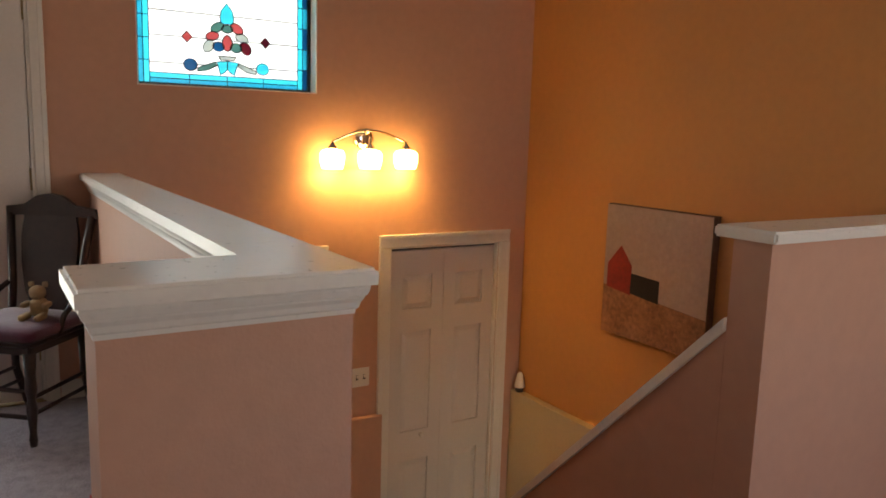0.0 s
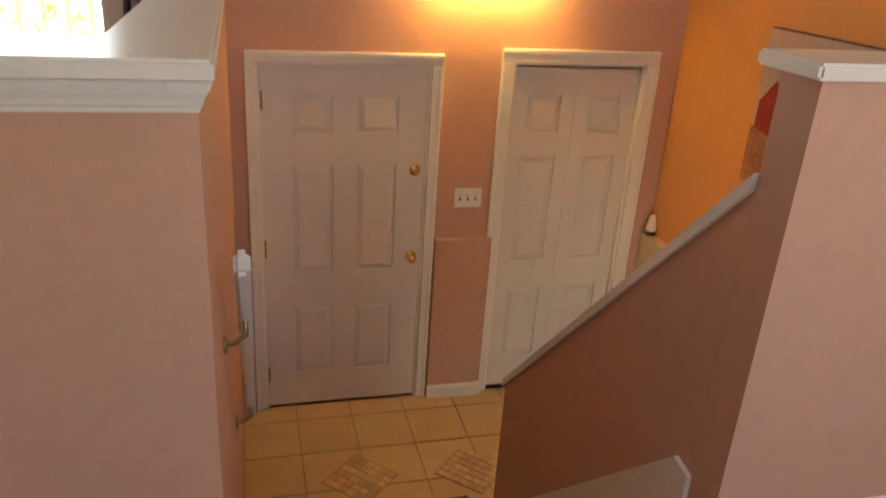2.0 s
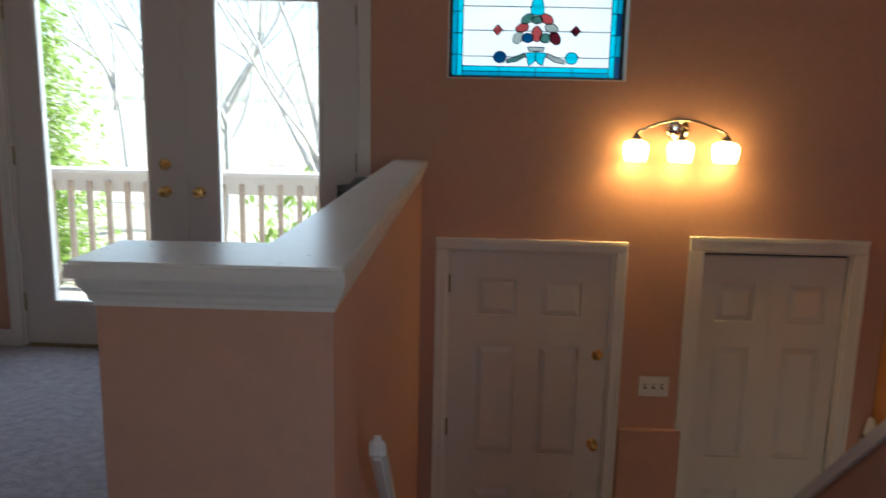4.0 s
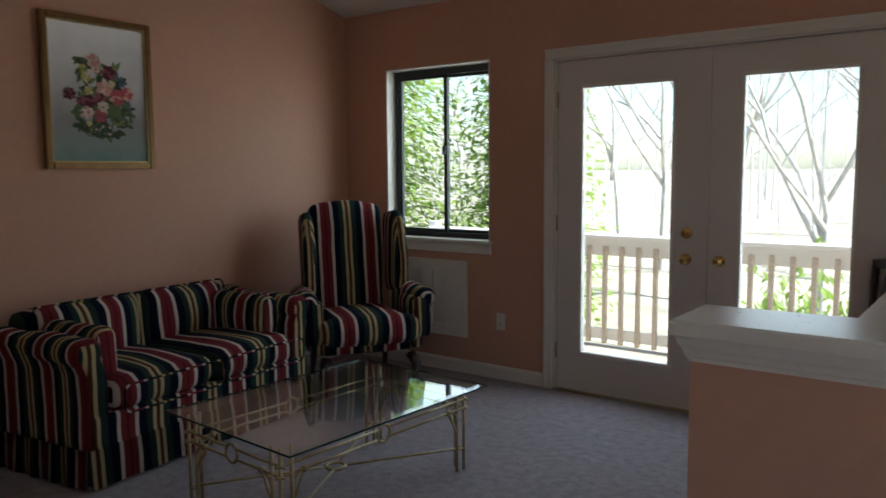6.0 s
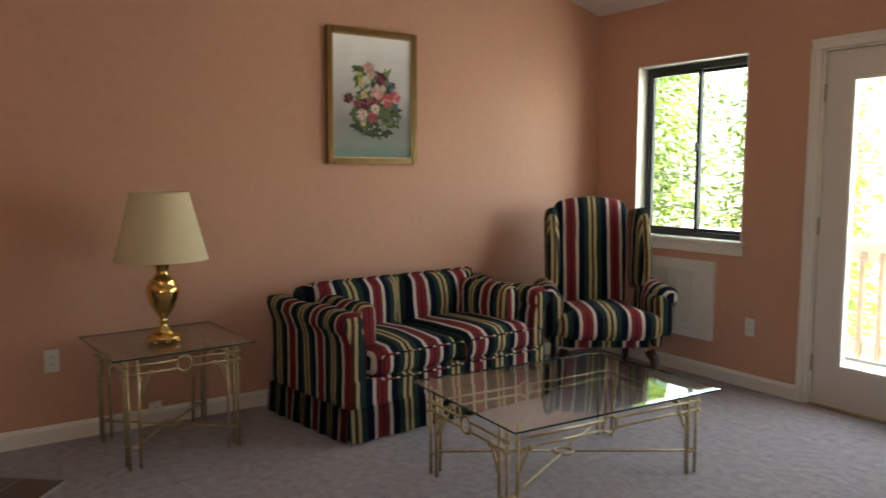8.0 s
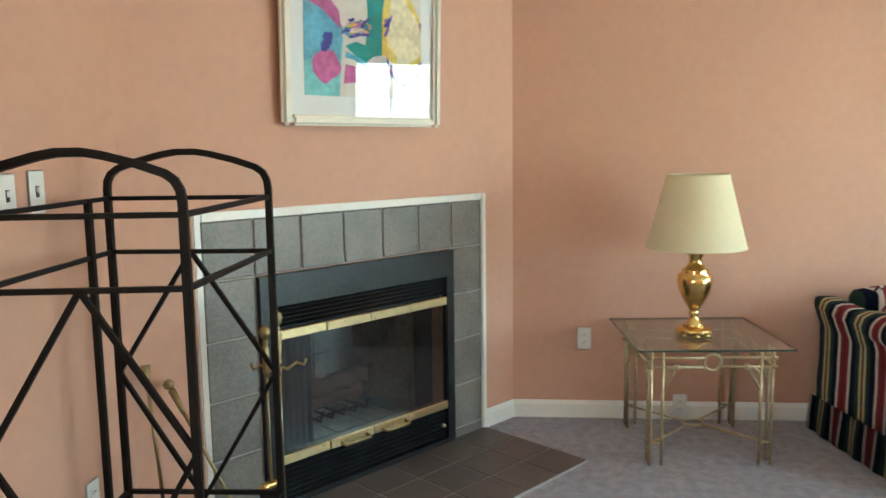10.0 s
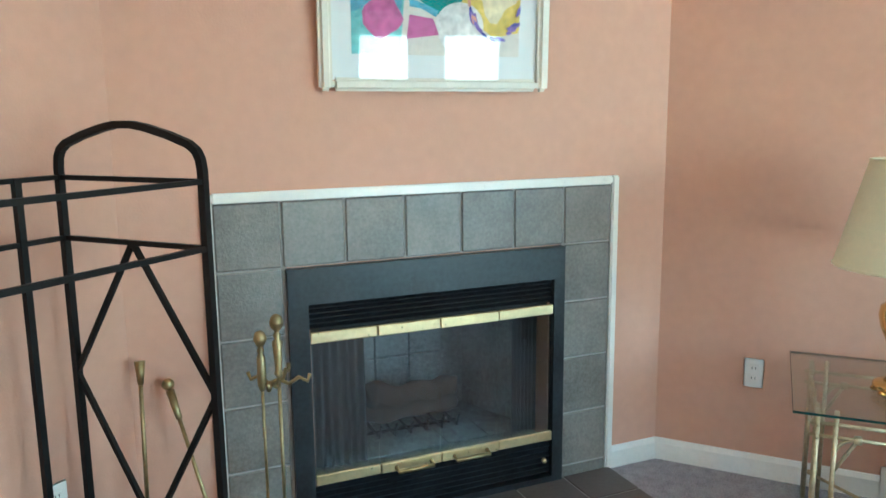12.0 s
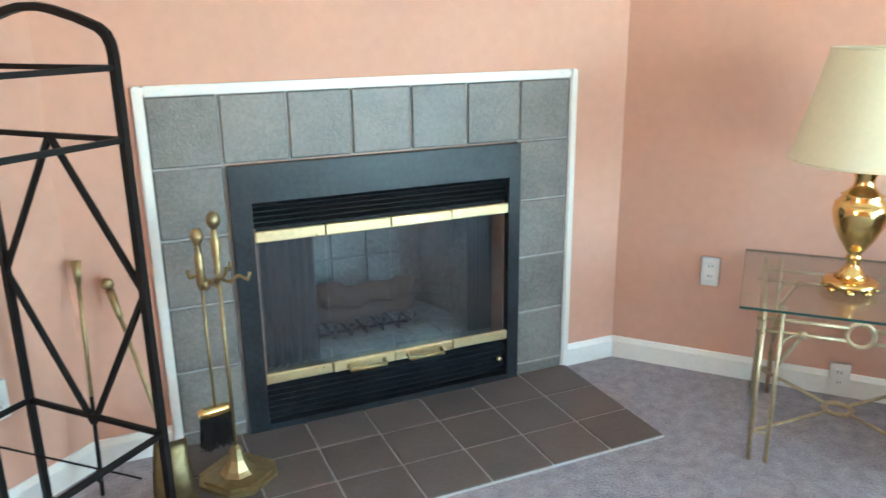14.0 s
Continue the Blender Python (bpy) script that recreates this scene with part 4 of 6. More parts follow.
for i, (x, z, r, m_, m2) in enumerate(((-0.025, 0.172, 0.040, PINKP, PALEP), (-0.015, 0.13, 0.026, PALEP, PINKP), (0.055, 0.115, 0.044, WINEP, MAUVEP), (-0.088, 0.125, 0.027, YELLOWP, MOSSP), (-0.075, 0.082, 0.029, YELLOWP, PALEP), (-0.063, 0.014, 0.025, YELLOWP, PALEP),
                                      (0.13, 0.073, 0.030, BLUEP, DARKP), (0.028, 0.03, 0.046, PINKP, PALEP), (0.072, 0.055, 0.020, PALEP, YELLOWP), (0.10, -0.01, 0.044, ROSEP, PINKP), (0.157, 0.01, 0.038, ROSEP, PINKP), (-0.164, -0.01, 0.034, WINEP, MAUVEP),
                                      (-0.062, -0.04, 0.036, WINEP, MAUVEP), (0.003, -0.03, 0.038, MAUVEP, WINEP), (-0.11, -0.045, 0.026, MAUVEP, WINEP), (0.0, -0.115, 0.040, ROSEP, MAUVEP), (0.015, -0.07, 0.032, PALEP, PALEP), (-0.072, -0.102, 0.034, PALEP, PINKP),
                                      (-0.068, -0.16, 0.017, YELLOWP, PALEP), (0.01, -0.175, 0.010, PALEP, PALEP), (0.05, -0.178, 0.010, PALEP, PALEP), (0.045, -0.215, 0.010, PALEP, PALEP), (-0.03, -0.192, 0.008, PALEP, PALEP), (0.075, -0.17, 0.009, PALEP, PALEP))):
    n_ = 7 if r > 0.015 else 3
    for k in range(n_):
        w = 2 * math.pi * k / n_ + i
        flat(fl, "painted_petal", blob(x + 0.5 * r * math.cos(w), z + 0.5 * r * math.sin(w), r * 0.55, yy - 0.00006 * i - 0.00001 * k, r * 0.36, 10, 0.6, i * 7 + k, w), m2 if k % 3 == 1 else m_, 0.0004)
    if r > 0.022:
        flat(fl, "painted_centre", blob(x, z, r * 0.2, yy - 0.0021 - 0.00002 * i, r * 0.16, 8, 0.5, i), WINEP if m_ == PALEP else m2, 0.0004)


def table(name, m, lx, ly, h, inx, iny, drop, label):
    """A bevelled glass top on a gold metal frame of doubled rods with rings, corner arcs and crossed stretchers."""
    t = thing(name, m, label, "table")
    g = 0.012
    bm, rings = bmesh.new(), []
    for q, z in ((0.0, h - g), (0.0, h - 0.0045), (0.028, h - 0.0025)):
        rings.append([bm.verts.new((sx * (lx / 2 - q), sy * (ly / 2 - q), z)) for sx, sy in ((-1, -1), (1, -1), (1, 1), (-1, 1))])
    for a, b in zip(rings, rings[1:]):
        for i in range(4):
            bm.faces.new((a[i], a[(i + 1) % 4], b[(i + 1) % 4], b[i]))
    bm.faces.new(rings[0][::-1]), bm.faces.new(rings[-1])
    top = part("glass_top", bm, TABLEGLASS, t, "clear bevelled glass top")
    top.visible_shadow = False
    bm = bmesh.new()
    for a in ((-lx / 2, -ly / 2 - 0.002, lx / 2, -ly / 2 - 0.0003), (-lx / 2, ly / 2 + 0.0003, lx / 2, ly / 2 + 0.002), (-lx / 2 - 0.002, -ly / 2, -lx / 2 - 0.0003, ly / 2), (lx / 2 + 0.0003, -ly / 2, lx / 2 + 0.002, ly / 2)):
        box(bm, a[0], a[1], h - g, a[2], a[3], h - 0.0045)
    part("glass_edge", bm, GLASSEDGE, t, "dark green polished glass edge")
    ix, iy, r = lx / 2 - inx, ly / 2 - iny, 0.0075
    za, zb_ = h - drop + 0.02, h - drop - 0.02
    for sx in (-1, 1):
        for sy in (-1, 1):
            for k, (dx, dy) in enumerate(((0, 0), (-0.05, 0), (0, -0.05))):
                part("leg", tube(bmesh.new(), [(sx * (ix + dx), sy * (iy + dy), 0.0), (sx * (ix + dx), sy * (iy + dy), h - g - 0.0005)], r, 8), RAKED, t, smooth=True)
            bm = bmesh.new()
            tube(bm, [(sx * (ix - 0.05), sy * iy, 0.10), (sx * ix, sy * iy, 0.10), (sx * ix, sy * (iy - 0.05), 0.10)], 0.006, 6)
            part("corner_tie", bm, RAKED, t, "gold tie rod at the leg", True)
            rr = 0.06
            for along in (0, 1):
                bm = bmesh.new()
                quarter = [math.pi / 2 * i / 6 for i in range(7)]
                if along:
                    line = [Vector((sx * (ix - 0.05 - rr + rr * math.cos(w)), sy * iy, zb_ - rr + rr * math.sin(w))) for w in quarter] + [(sx * (ix - 0.05), sy * iy, zb_ - rr - 0.05)]
                    q = (sx * (ix - 0.05 - rr), sy * iy, zb_)
                else:
                    line = [Vector((sx * ix, sy * (iy - 0.05 - rr + rr * math.cos(w)), zb_ - rr + rr * math.sin(w))) for w in quarter] + [(sx * ix, sy * (iy - 0.05), zb_ - rr - 0.05)]
                    q = (sx * ix, sy * (iy - 0.05 - rr), zb_)
                tube(bm, line[::-1], 0.006, 6)
                box(bm, q[0] - 0.011, q[1] - 0.011, q[2] - 0.011, q[0] + 0.011, q[1] + 0.011, q[2] + 0.011, bevel=0.003)
                part("corner_brace", bm, RAKED, t, "arched gold corner brace", True)
    ring = 0.036
    for s in (-1, 1):
        for z in (za, zb_):
            q = math.sqrt(max(0, ring ** 2 - 0.02 ** 2))
            for e in (-1, 1):
                part("rail", tube(bmesh.new(), [(e * (ix + 0.02), s * iy, z), (e * q, s * iy, z)], 0.006, 8), RAKED, t, smooth=True)
                part("rail", tube(bmesh.new(), [(s * ix, e * (iy + 0.02), z), (s * ix, e * q, z)], 0.006, 8), RAKED, t, smooth=True)
        zm = (za + zb_) / 2
        part("ring", tube(bmesh.new(), arc((0, s * iy, zm), ring, 0, 360, 20), 0.007, 8, caps=False), RAKED, t, "gold ring ornament", True)
        part("ring", tube(bmesh.new(), arc((s * ix, 0, zm), ring, 0, 360, 20, "yz"), 0.007, 8, caps=False), RAKED, t, "gold ring ornament", True)
    for sx in (-1, 1):
        for sy in (-1, 1):
            part("stretcher", tube(bmesh.new(), [(sx * ix, sy * iy, 0.10), (sx * 0.03, sy * 0.03 * ly / lx, 0.10)], 0.006, 8), RAKED, t, smooth=True)
    part("stretcher_ring", tube(bmesh.new(), arc((0, 0, 0.10), 0.042, 0, 360, 20, "xy"), 0.008, 8, caps=False), RAKED, t, "gold ring where stretchers cross", True)
    return t


table("coffee_table", pose(-1.977, 2.423, 0, 0, 0, -3.5), 0.80, 1.125, 0.412, 0.105, 0.04, 0.10, "glass coffee table on a gold metal rod frame")
table("end_table", pose(-3.355, 1.04, 0, 0, 0, 3.5), 0.63, 0.66, 0.535, 0.062, 0.07, 0.075, "square glass end table on a gold metal rod frame")

# brass lamp
lamp = thing("table_lamp", pose(-3.305, 1.02, 0.535), "polished brass urn table lamp with cream shade, unlit", "table lamp")
bm = bmesh.new()
for k in range(8):
    w = 2 * math.pi * k / 8
    lathe(bm, [(0.012, 0), (0.016, 0.006), (0.010, 0.014)], 0.068 * math.cos(w), 0.068 * math.sin(w), 0, 10)
lathe(bm, [(0.078, 0.012), (0.08, 0.024), (0.072, 0.032), (0.05, 0.036)])
part("foot", bm, BRASS, lamp, smooth=True)
part("urn", lathe(bmesh.new(), [(0.05, 0.036), (0.034, 0.055), (0.020, 0.075), (0.017, 0.092), (0.024, 0.098), (0.022, 0.106), (0.018, 0.112), (0.030, 0.13), (0.052, 0.165), (0.070, 0.205), (0.078, 0.245), (0.074, 0.272), (0.055, 0.288), (0.06, 0.296), (0.045, 0.306), (0.030, 0.325),
                                (0.028, 0.345), (0.04, 0.375), (0.052, 0.388), (0.05, 0.394), (0.012, 0.396), (0.010, 0.47)], sides=36), BRASS, lamp, smooth=True)
bm = bmesh.new()
for pr in ([(0.217, 0.40), (0.135, 0.722)], [(0.214, 0.401), (0.133, 0.721)]):
    rg = [[bm.verts.new((r * math.cos(2 * math.pi * k / 48), r * math.sin(2 * math.pi * k / 48), h)) for k in range(48)] for r, h in pr]
    for k in range(48):
        bm.faces.new((rg[0][k], rg[0][(k + 1) % 48], rg[1][(k + 1) % 48], rg[1][k]))
part("shade", bm, SHADE, lamp, "cream pleated cloth shade", True)
bm = bmesh.new()
tube(bm, arc((0, 0, 0.722), 0.135, 0, 360, 40, "xy"), 0.003, 6, caps=False)
part("shade_rim", tube(bmesh.new(), arc((0, 0, 0.40), 0.217, 0, 360, 48, "xy"), 0.003, 6, caps=False), SHADE, lamp, smooth=True)
part("shade_rim", bm, SHADE, lamp, smooth=True)
bm = tube(bmesh.new(), [(0, 0, 0.47), (0, 0, 0.72)], 0.004, 6)
for k in range(3):
    w = 2 * math.pi * k / 3
    tube(bm, [(0, 0, 0.715), (0.134 * math.cos(w), 0.134 * math.sin(w), 0.715)], 0.002, 5)
part("harp", bm, OLDBRASS, lamp)

# sofa, facing +x: local x along it, -y its front
sofa = thing("sofa", pose(-3.243, 2.44, 0, 0, 0, 94.5), "two seat striped fabric sofa with skirt and pillows", "sofa")
L2, D2 = 0.70, 0.385
part("base", cushion(bmesh.new(), 0, 0.0, 0.245, 1.18, 0.74, 0.15, 0.03, 0.0, 8, 0.003), STRIPE_X, sofa, smooth=True)
part("back", cushion(bmesh.new(), 0, D2 - 0.09, 0.44, 1.26, 0.17, 0.56, 0.06, 0.0, 10, 0.005), STRIPE_X, sofa, smooth=True)
for s in (-1, 1):
    ar = cushion(bmesh.new(), s * (L2 - 0.062), 0.0, 0.385, 0.125, 0.75, 0.53, 0.045, 0.0, 10, 0.006, seed=s)
    for v in ar.verts:
        if v.co.z > 0.5:
            v.co.x += s * 0.035 * min(1, (v.co.z - 0.5) / 0.1)
            v.co.z += 0.03 * max(0, v.co.y) / 0.39
        v.co.x += s * 0.065 * max(0, v.co.y + 0.1) / 0.49
    part("arm", ar, STRIPE_Y, sofa, smooth=True)
    part("arm_roll", cushion(bmesh.new(), s * (L2 - 0.035), -0.13, 0.60, 0.15, 0.50, 0.12, 0.055, 0.0, 9, 0.012, seed=3 + s), STRIPE_Y, sofa, "loose arm cover", True)
    part("seat_cushion", cushion(bmesh.new(), s * 0.292, -0.085, 0.388, 0.562, 0.63, 0.150, 0.062, 0.026, 12, 0.010, seed=5 + s), STRIPE_X, sofa, smooth=True)
    part("back_cushion", cushion(bmesh.new(), s * 0.295, 0.20, 0.575, 0.568, 0.17, 0.35, 0.065, 0.04, 12, 0.013, seed=8 + s, m=Matrix.Translation((0, 0, 0)) @ pose(0, 0, 0, -5, 0, 0)), STRIPE_X, sofa, smooth=True)
    part("arm_pillow", cushion(bmesh.new(), s * 0.515, -0.04, 0.555, 0.13, 0.46, 0.25, 0.055, 0.02, 9, 0.010, seed=11 + s), STRIPE_Y, sofa, "loose pillow against the arm", True)


def piping(parent, m, sx, sz, y):
    """A welt cord round the front edge of a cushion."""
    line = []
    for cx, cz, a0 in ((1, 1, 0), (-1, 1, 90), (-1, -1, 180), (1, -1, 270)):
        line += arc((cx * (sx / 2 - 0.035), y, cz * (sz / 2 - 0.035)), 0.035, a0, a0 + 90, 5)
    bm = tube(bmesh.new(), line + line[:1], 0.005, 6, caps=False)
    bm.transform(m)
    part("piping", bm, STRIPE_X, parent, "striped welt cord", True)


for s in (-1, 1):
    piping(sofa, pose(s * 0.292, -0.085, 0.388), 0.555, 0.125, -0.372)
    piping(sofa, pose(0, 0, 0, -5, 0, 0) @ pose(s * 0.295, 0.20, 0.575), 0.585, 0.355, -0.062)


def skirt(parent, x0, y0, x1, y1, h, material, phase=0.0):
    """A hanging strip of cloth with soft folds, flared outwards at its foot."""
    bm = bmesh.new()
    a, b = Vector((x0, y0, 0)), Vector((x1, y1, 0))
    d = (b - a).normalized()
    nrm = Vector((d.y, -d.x, 0))
    n = 40
    rows_ = []
    for j, z in enumerate((h, h * 0.6, 0.012)):
        rows_.append([bm.verts.new(a + (b - a) * i / n + nrm * ((0.004 + 0.010 * j / 2) + 0.003 * j * math.sin(i * 0.9 + phase) * (j > 0)) + Vector((0, 0, z))) for i in range(n + 1)])
    for q, s_ in zip(rows_, rows_[1:]):
        for i in range(n):
            bm.faces.new((q[i], q[i + 1], s_[i + 1], s_[i]))
    bmesh.ops.solidify(bm, geom=bm.faces[:], thickness=0.006)
    part("skirt", bm, material, parent, "hanging fabric skirt", True)


skirt(sofa, -L2 - 0.01, -D2 - 0.005, L2 + 0.01, -D2 - 0.005, 0.185, STRIPE_X)
skirt(sofa, L2 + 0.01, -D2, L2 + 0.065, D2 - 0.01, 0.185, STRIPE_Y, 1)
skirt(sofa, -L2 - 0.065, D2 - 0.01, -L2 - 0.01, -D2, 0.185, STRIPE_Y, 2)
part("front_panel", bx(-L2 + 0.02, -D2 + 0.0, 0.15, L2 - 0.02, -D2 + 0.03, 0.32, bevel=0.01), STRIPE_X, sofa)
part("inner_frame", bx(-L2 + 0.03, -D2 + 0.04, 0.0, L2 - 0.03, D2 - 0.02, 0.17), SLOT, sofa, "dark inner frame")

# wing chair in the corner
wc = thing("wing_chair", pose(-3.05, 3.735, 0, 0, 0, 57), "striped wing chair with rolled arms and dark legs", "armchair")
LEAN = pose(0, 0.20, 0.40, -9, 0, 0)
bm = cushion(bmesh.new(), 0, 0.055, 0.355, 0.49, 0.13, 0.80, 0.06, 0.022, 12, 0.004, taper=0.07)
for v in bm.verts:
    if v.co.z > 0.6:
        v.co.z += 0.045 * (1 - (v.co.x / 0.27) ** 2) * min(1, (v.co.z - 0.6) / 0.12)
bm.transform(LEAN)
part("back", bm, STRIPE_CHAIR, wc, smooth=True)
bm = cushion(bmesh.new(), 0, -0.075, 0.40, 0.50, 0.58, 0.16, 0.065, 0.03, 11, 0.006)
for v in bm.verts:
    if v.co.y < -0.20:
        v.co.x *= 1 + 0.30 * min(1, (-0.20 - v.co.y) / 0.06)
part("seat_cushion", bm, STRIPE_CHAIR, wc, smooth=True)
part("seat_rail", cushion(bmesh.new(), 0, 0.02, 0.29, 0.58, 0.50, 0.10, 0.02, 0, 7, 0.003), STRIPE_CHAIR, wc, smooth=True)
for s in (-1, 1):
    bm = cushion(bmesh.new(), 0, 0, 0, 0.075, 0.30, 0.54, 0.036, 0.01, 10, 0.004)
    for v in bm.verts:
        k = (v.co.z + 0.27) / 0.54
        v.co.y = (v.co.y - 0.15) * (0.50 + 0.50 * math.sin(math.pi * min(1, 0.30 + 0.55 * k))) + 0.15
        v.co.x += s * 0.05 * (max(0, 0.15 - v.co.y) / 0.30) ** 1.5
    bm.transform(pose(s * 0.275, 0.145, 0.845, -8, 0, -s * 6))
    part("wing", bm, STRIPE_CHAIR_SIDE, wc, smooth=True)
    part("arm", cushion(bmesh.new(), s * 0.315, -0.02, 0.42, 0.09, 0.50, 0.34, 0.04, 0.0, 8, 0.005), STRIPE_CHAIR_SIDE, wc, smooth=True)
    bm = lathe(bmesh.new(), [(0.012, -0.014), (0.05, -0.008), (0.074, 0.006), (0.080, 0.03), (0.078, 0.14), (0.074, 0.25), (0.066, 0.38), (0.04, 0.42)], 0, 0, 0, 22, "y")
    for v in bm.verts:
        v.co += 0.011 * noise.noise_vector(v.co * 10 + Vector((s, 0, 0)))
    bm.transform(pose(s * 0.345, 0.12, 0.575, 0, 0, s * 5))
    part("arm_roll", bm, STRIPE_CHAIR_SIDE, wc, "rolled arm with loose cover", True)
    bm = cushion(bmesh.new(), s * 0.345, -0.285, 0.46, 0.095, 0.035, 0.25, 0.016, 0.006, 7, 0.008, seed=s)
    part("arm_front", bm, STRIPE_CHAIR, wc, "striped facing of the arm", True)
    part("leg", tube(bmesh.new(), [(s * 0.27, -0.25, 0.23), (s * 0.295, -0.29, 0.17), (s * 0.285, -0.285, 0.06), (s * 0.295, -0.305, 0.0)], 0.036, 10, 0.018), DARKWOOD, wc, "dark curved front leg", True)
    part("leg", tube(bmesh.new(), [(s * 0.25, 0.24, 0.23), (s * 0.255, 0.30, 0.0)], 0.026, 8, 0.018), DARKWOOD, wc, "dark rear leg", True)

# old side chair beside the half wall
oc = thing("side_chair", pose(-0.195, 4.03, 0, 0, 0, -40.5), "dark carved antique side chair with plum velvet seat", "chair")
part("seat", cushion(bmesh.new(), 0, 0, 0.455, 0.40, 0.38, 0.06, 0.028, 0.012, 8, 0.002), PLUM, oc, "plum velvet seat pad", True)
part("seat_frame", bx(-0.205, -0.20, 0.385, 0.205, 0.20, 0.43, bevel=0.012, seg=2), DARKWOOD, oc)
for s in (-1, 1):
    part("leg", lathe(bmesh.new(), [(0.014, 0), (0.017, 0.03), (0.013, 0.06), (0.022, 0.16), (0.016, 0.2), (0.024, 0.24), (0.02, 0.30), (0.026, 0.39)], s * 0.18, -0.175, 0, 12), DARKWOOD, oc, smooth=True)
    part("leg", tube(bmesh.new(), [(s * 0.165, 0.25, 0), (s * 0.17, 0.185, 0.2), (s * 0.17, 0.175, 0.44)], 0.017, 8), DARKWOOD, oc, smooth=True)
    part("back_post", tube(bmesh.new(), [(s * 0.17, 0.175, 0.42), (s * 0.165, 0.19, 0.6), (s * 0.185, 0.22, 0.78), (s * 0.20, 0.245, 0.90)], 0.018, 8), DARKWOOD, oc, smooth=True)
    for z in (0.13, 0.2):
        part("stretcher", tube(bmesh.new(), [(s * 0.175, -0.175, z), (s * 0.17, 0.20, z)], 0.009, 8), DARKWOOD, oc, smooth=True)
    part("bracket", tube(bmesh.new(), [(s * 0.17, 0.17, 0.60), (s * 0.2, 0.10, 0.55), (s * 0.2, 0.02, 0.50), (s * 0.19, 0.0, 0.43)], 0.013, 8), DARKWOOD, oc, smooth=True)
for z in (0.12, 0.23):
    part("stretcher", tube(bmesh.new(), [(-0.18, -0.175, z), (0.18, -0.175, z)], 0.010, 8), DARKWOOD, oc, smooth=True)
pts = [(-0.235, 0.89), (-0.22, 0.93), (-0.12, 0.945), (-0.06, 0.985), (0, 0.995), (0.06, 0.985), (0.12, 0.945), (0.22, 0.93), (0.235, 0.89), (0.12, 0.895), (0, 0.90), (-0.12, 0.895)]
part("crest_rail", extrude_poly(bmesh.new(), [(x, 0.235, z) for x, z in pts], (0, 0.025, 0)), DARKWOOD, oc, "carved crest rail")
pts = [(-0.07, 0.47), (0.07, 0.47), (0.115, 0.56), (0.135, 0.68), (0.14, 0.80), (0.125, 0.90), (0.07, 0.955), (-0.07, 0.955), (-0.125, 0.90), (-0.14, 0.80), (-0.135, 0.68), (-0.115, 0.56)]
bm = extrude_poly(bmesh.new(), [(x, 0.19 + (z - 0.47) * 0.11, z) for x, z in pts], (0, 0.018, 0))
part("back_splat", bm, DARKWOOD, oc, "broad carved back splat")

toy = thing("teddy_bear", pose(-0.115, 3.985, 0.488, 0, 0, -30) @ Matrix.Scale(0.82, 4), "small tan plush teddy bear on the side chair", "soft toy")
bm = cushion(bmesh.new(), 0, 0, 0.055, 0.09, 0.08, 0.11, 0.04, 0, 6, 0.004)
cushion(bm, 0, -0.01, 0.135, 0.08, 0.075, 0.075, 0.035, 0, 6, 0.003)
for s in (-1, 1):
    cushion(bm, s * 0.035, 0, 0.175, 0.03, 0.018, 0.03, 0.009, 0, 3, 0)
    cushion(bm, s * 0.04, -0.07, 0.02, 0.035, 0.10, 0.036, 0.016, 0, 4, 0.002)
    cushion(bm, s * 0.055, -0.03, 0.075, 0.03, 0.08, 0.03, 0.014, 0, 4, 0.002)
ob = part("plush_body", bm, TEDDY, None, smooth=True)
ob.parent = toy

# red flowers on the floor behind the half wall
po = thing("potted_flowers", pose(0.0, 2.2, 0) @ Matrix.Scale(1.2, 4), "red artificial poinsettia in a dark pot", "plant")
part("pot", lathe(bmesh.new(), [(0.06, 0), (0.085, 0.12), (0.092, 0.125), (0.09, 0.14), (0.07, 0.14)], sides=20), DARKWOOD, po, "dark pot", True)
random.seed(4)
bm, bm2 = bmesh.new(), bmesh.new()
for i in range(60):
    a, r = random.uniform(0, 6.28), random.uniform(0.02, 0.14)
    c = Vector((r * math.cos(a), r * math.sin(a), 0.375 - r * 0.9 + random.uniform(-0.04, 0.04)))
    tube(bm2, [(0, 0, 0.13), c], 0.003, 4)
    for k in range(6):
        w = k * math.pi / 3 + a
        d, e = Vector((math.cos(w), math.sin(w), random.uniform(-0.1, 0.5))), Vector((-math.sin(w), math.cos(w), 0))
        bm.faces.new([bm.verts.new(c + q) for q in (Vector(), d * 0.03 + e * 0.022, d * 0.066, d * 0.03 - e * 0.022)])
part("petals", bm, REDPETAL, po, "red petals"), part("stem", bm2, LEAF, po, "green stems")

# ---------------- fireplace corner ----------------
fp = thing("fireplace", DIAG, "grey tiled corner fireplace with black metal insert", "fireplace")
bm = bmesh.new()
for a in ((0.0, 0.0, 0.03, 1.175), (1.48, 0.0, 1.51, 1.175), (0.03, 1.145, 1.48, 1.175)):
    box(bm, a[0], -0.024, a[1], a[2], 0, a[3], bevel=0.005, seg=2)
part("surround_trim", bm, WHITE, fp, "white painted moulding round the tiles")
bm = bmesh.new()
holed(bm, 0.03, 1.48, 0.0, 1.145, [(0.25, 1.265, -0.01, 0.93)], lambda u, z, k: (u, -0.010 + 0.010 * k, z))
part("grout_bed", bm, GREYGROUT, fp, "pale grey grout")
FU0, FU1, FZ = 0.245, 1.27, 0.925
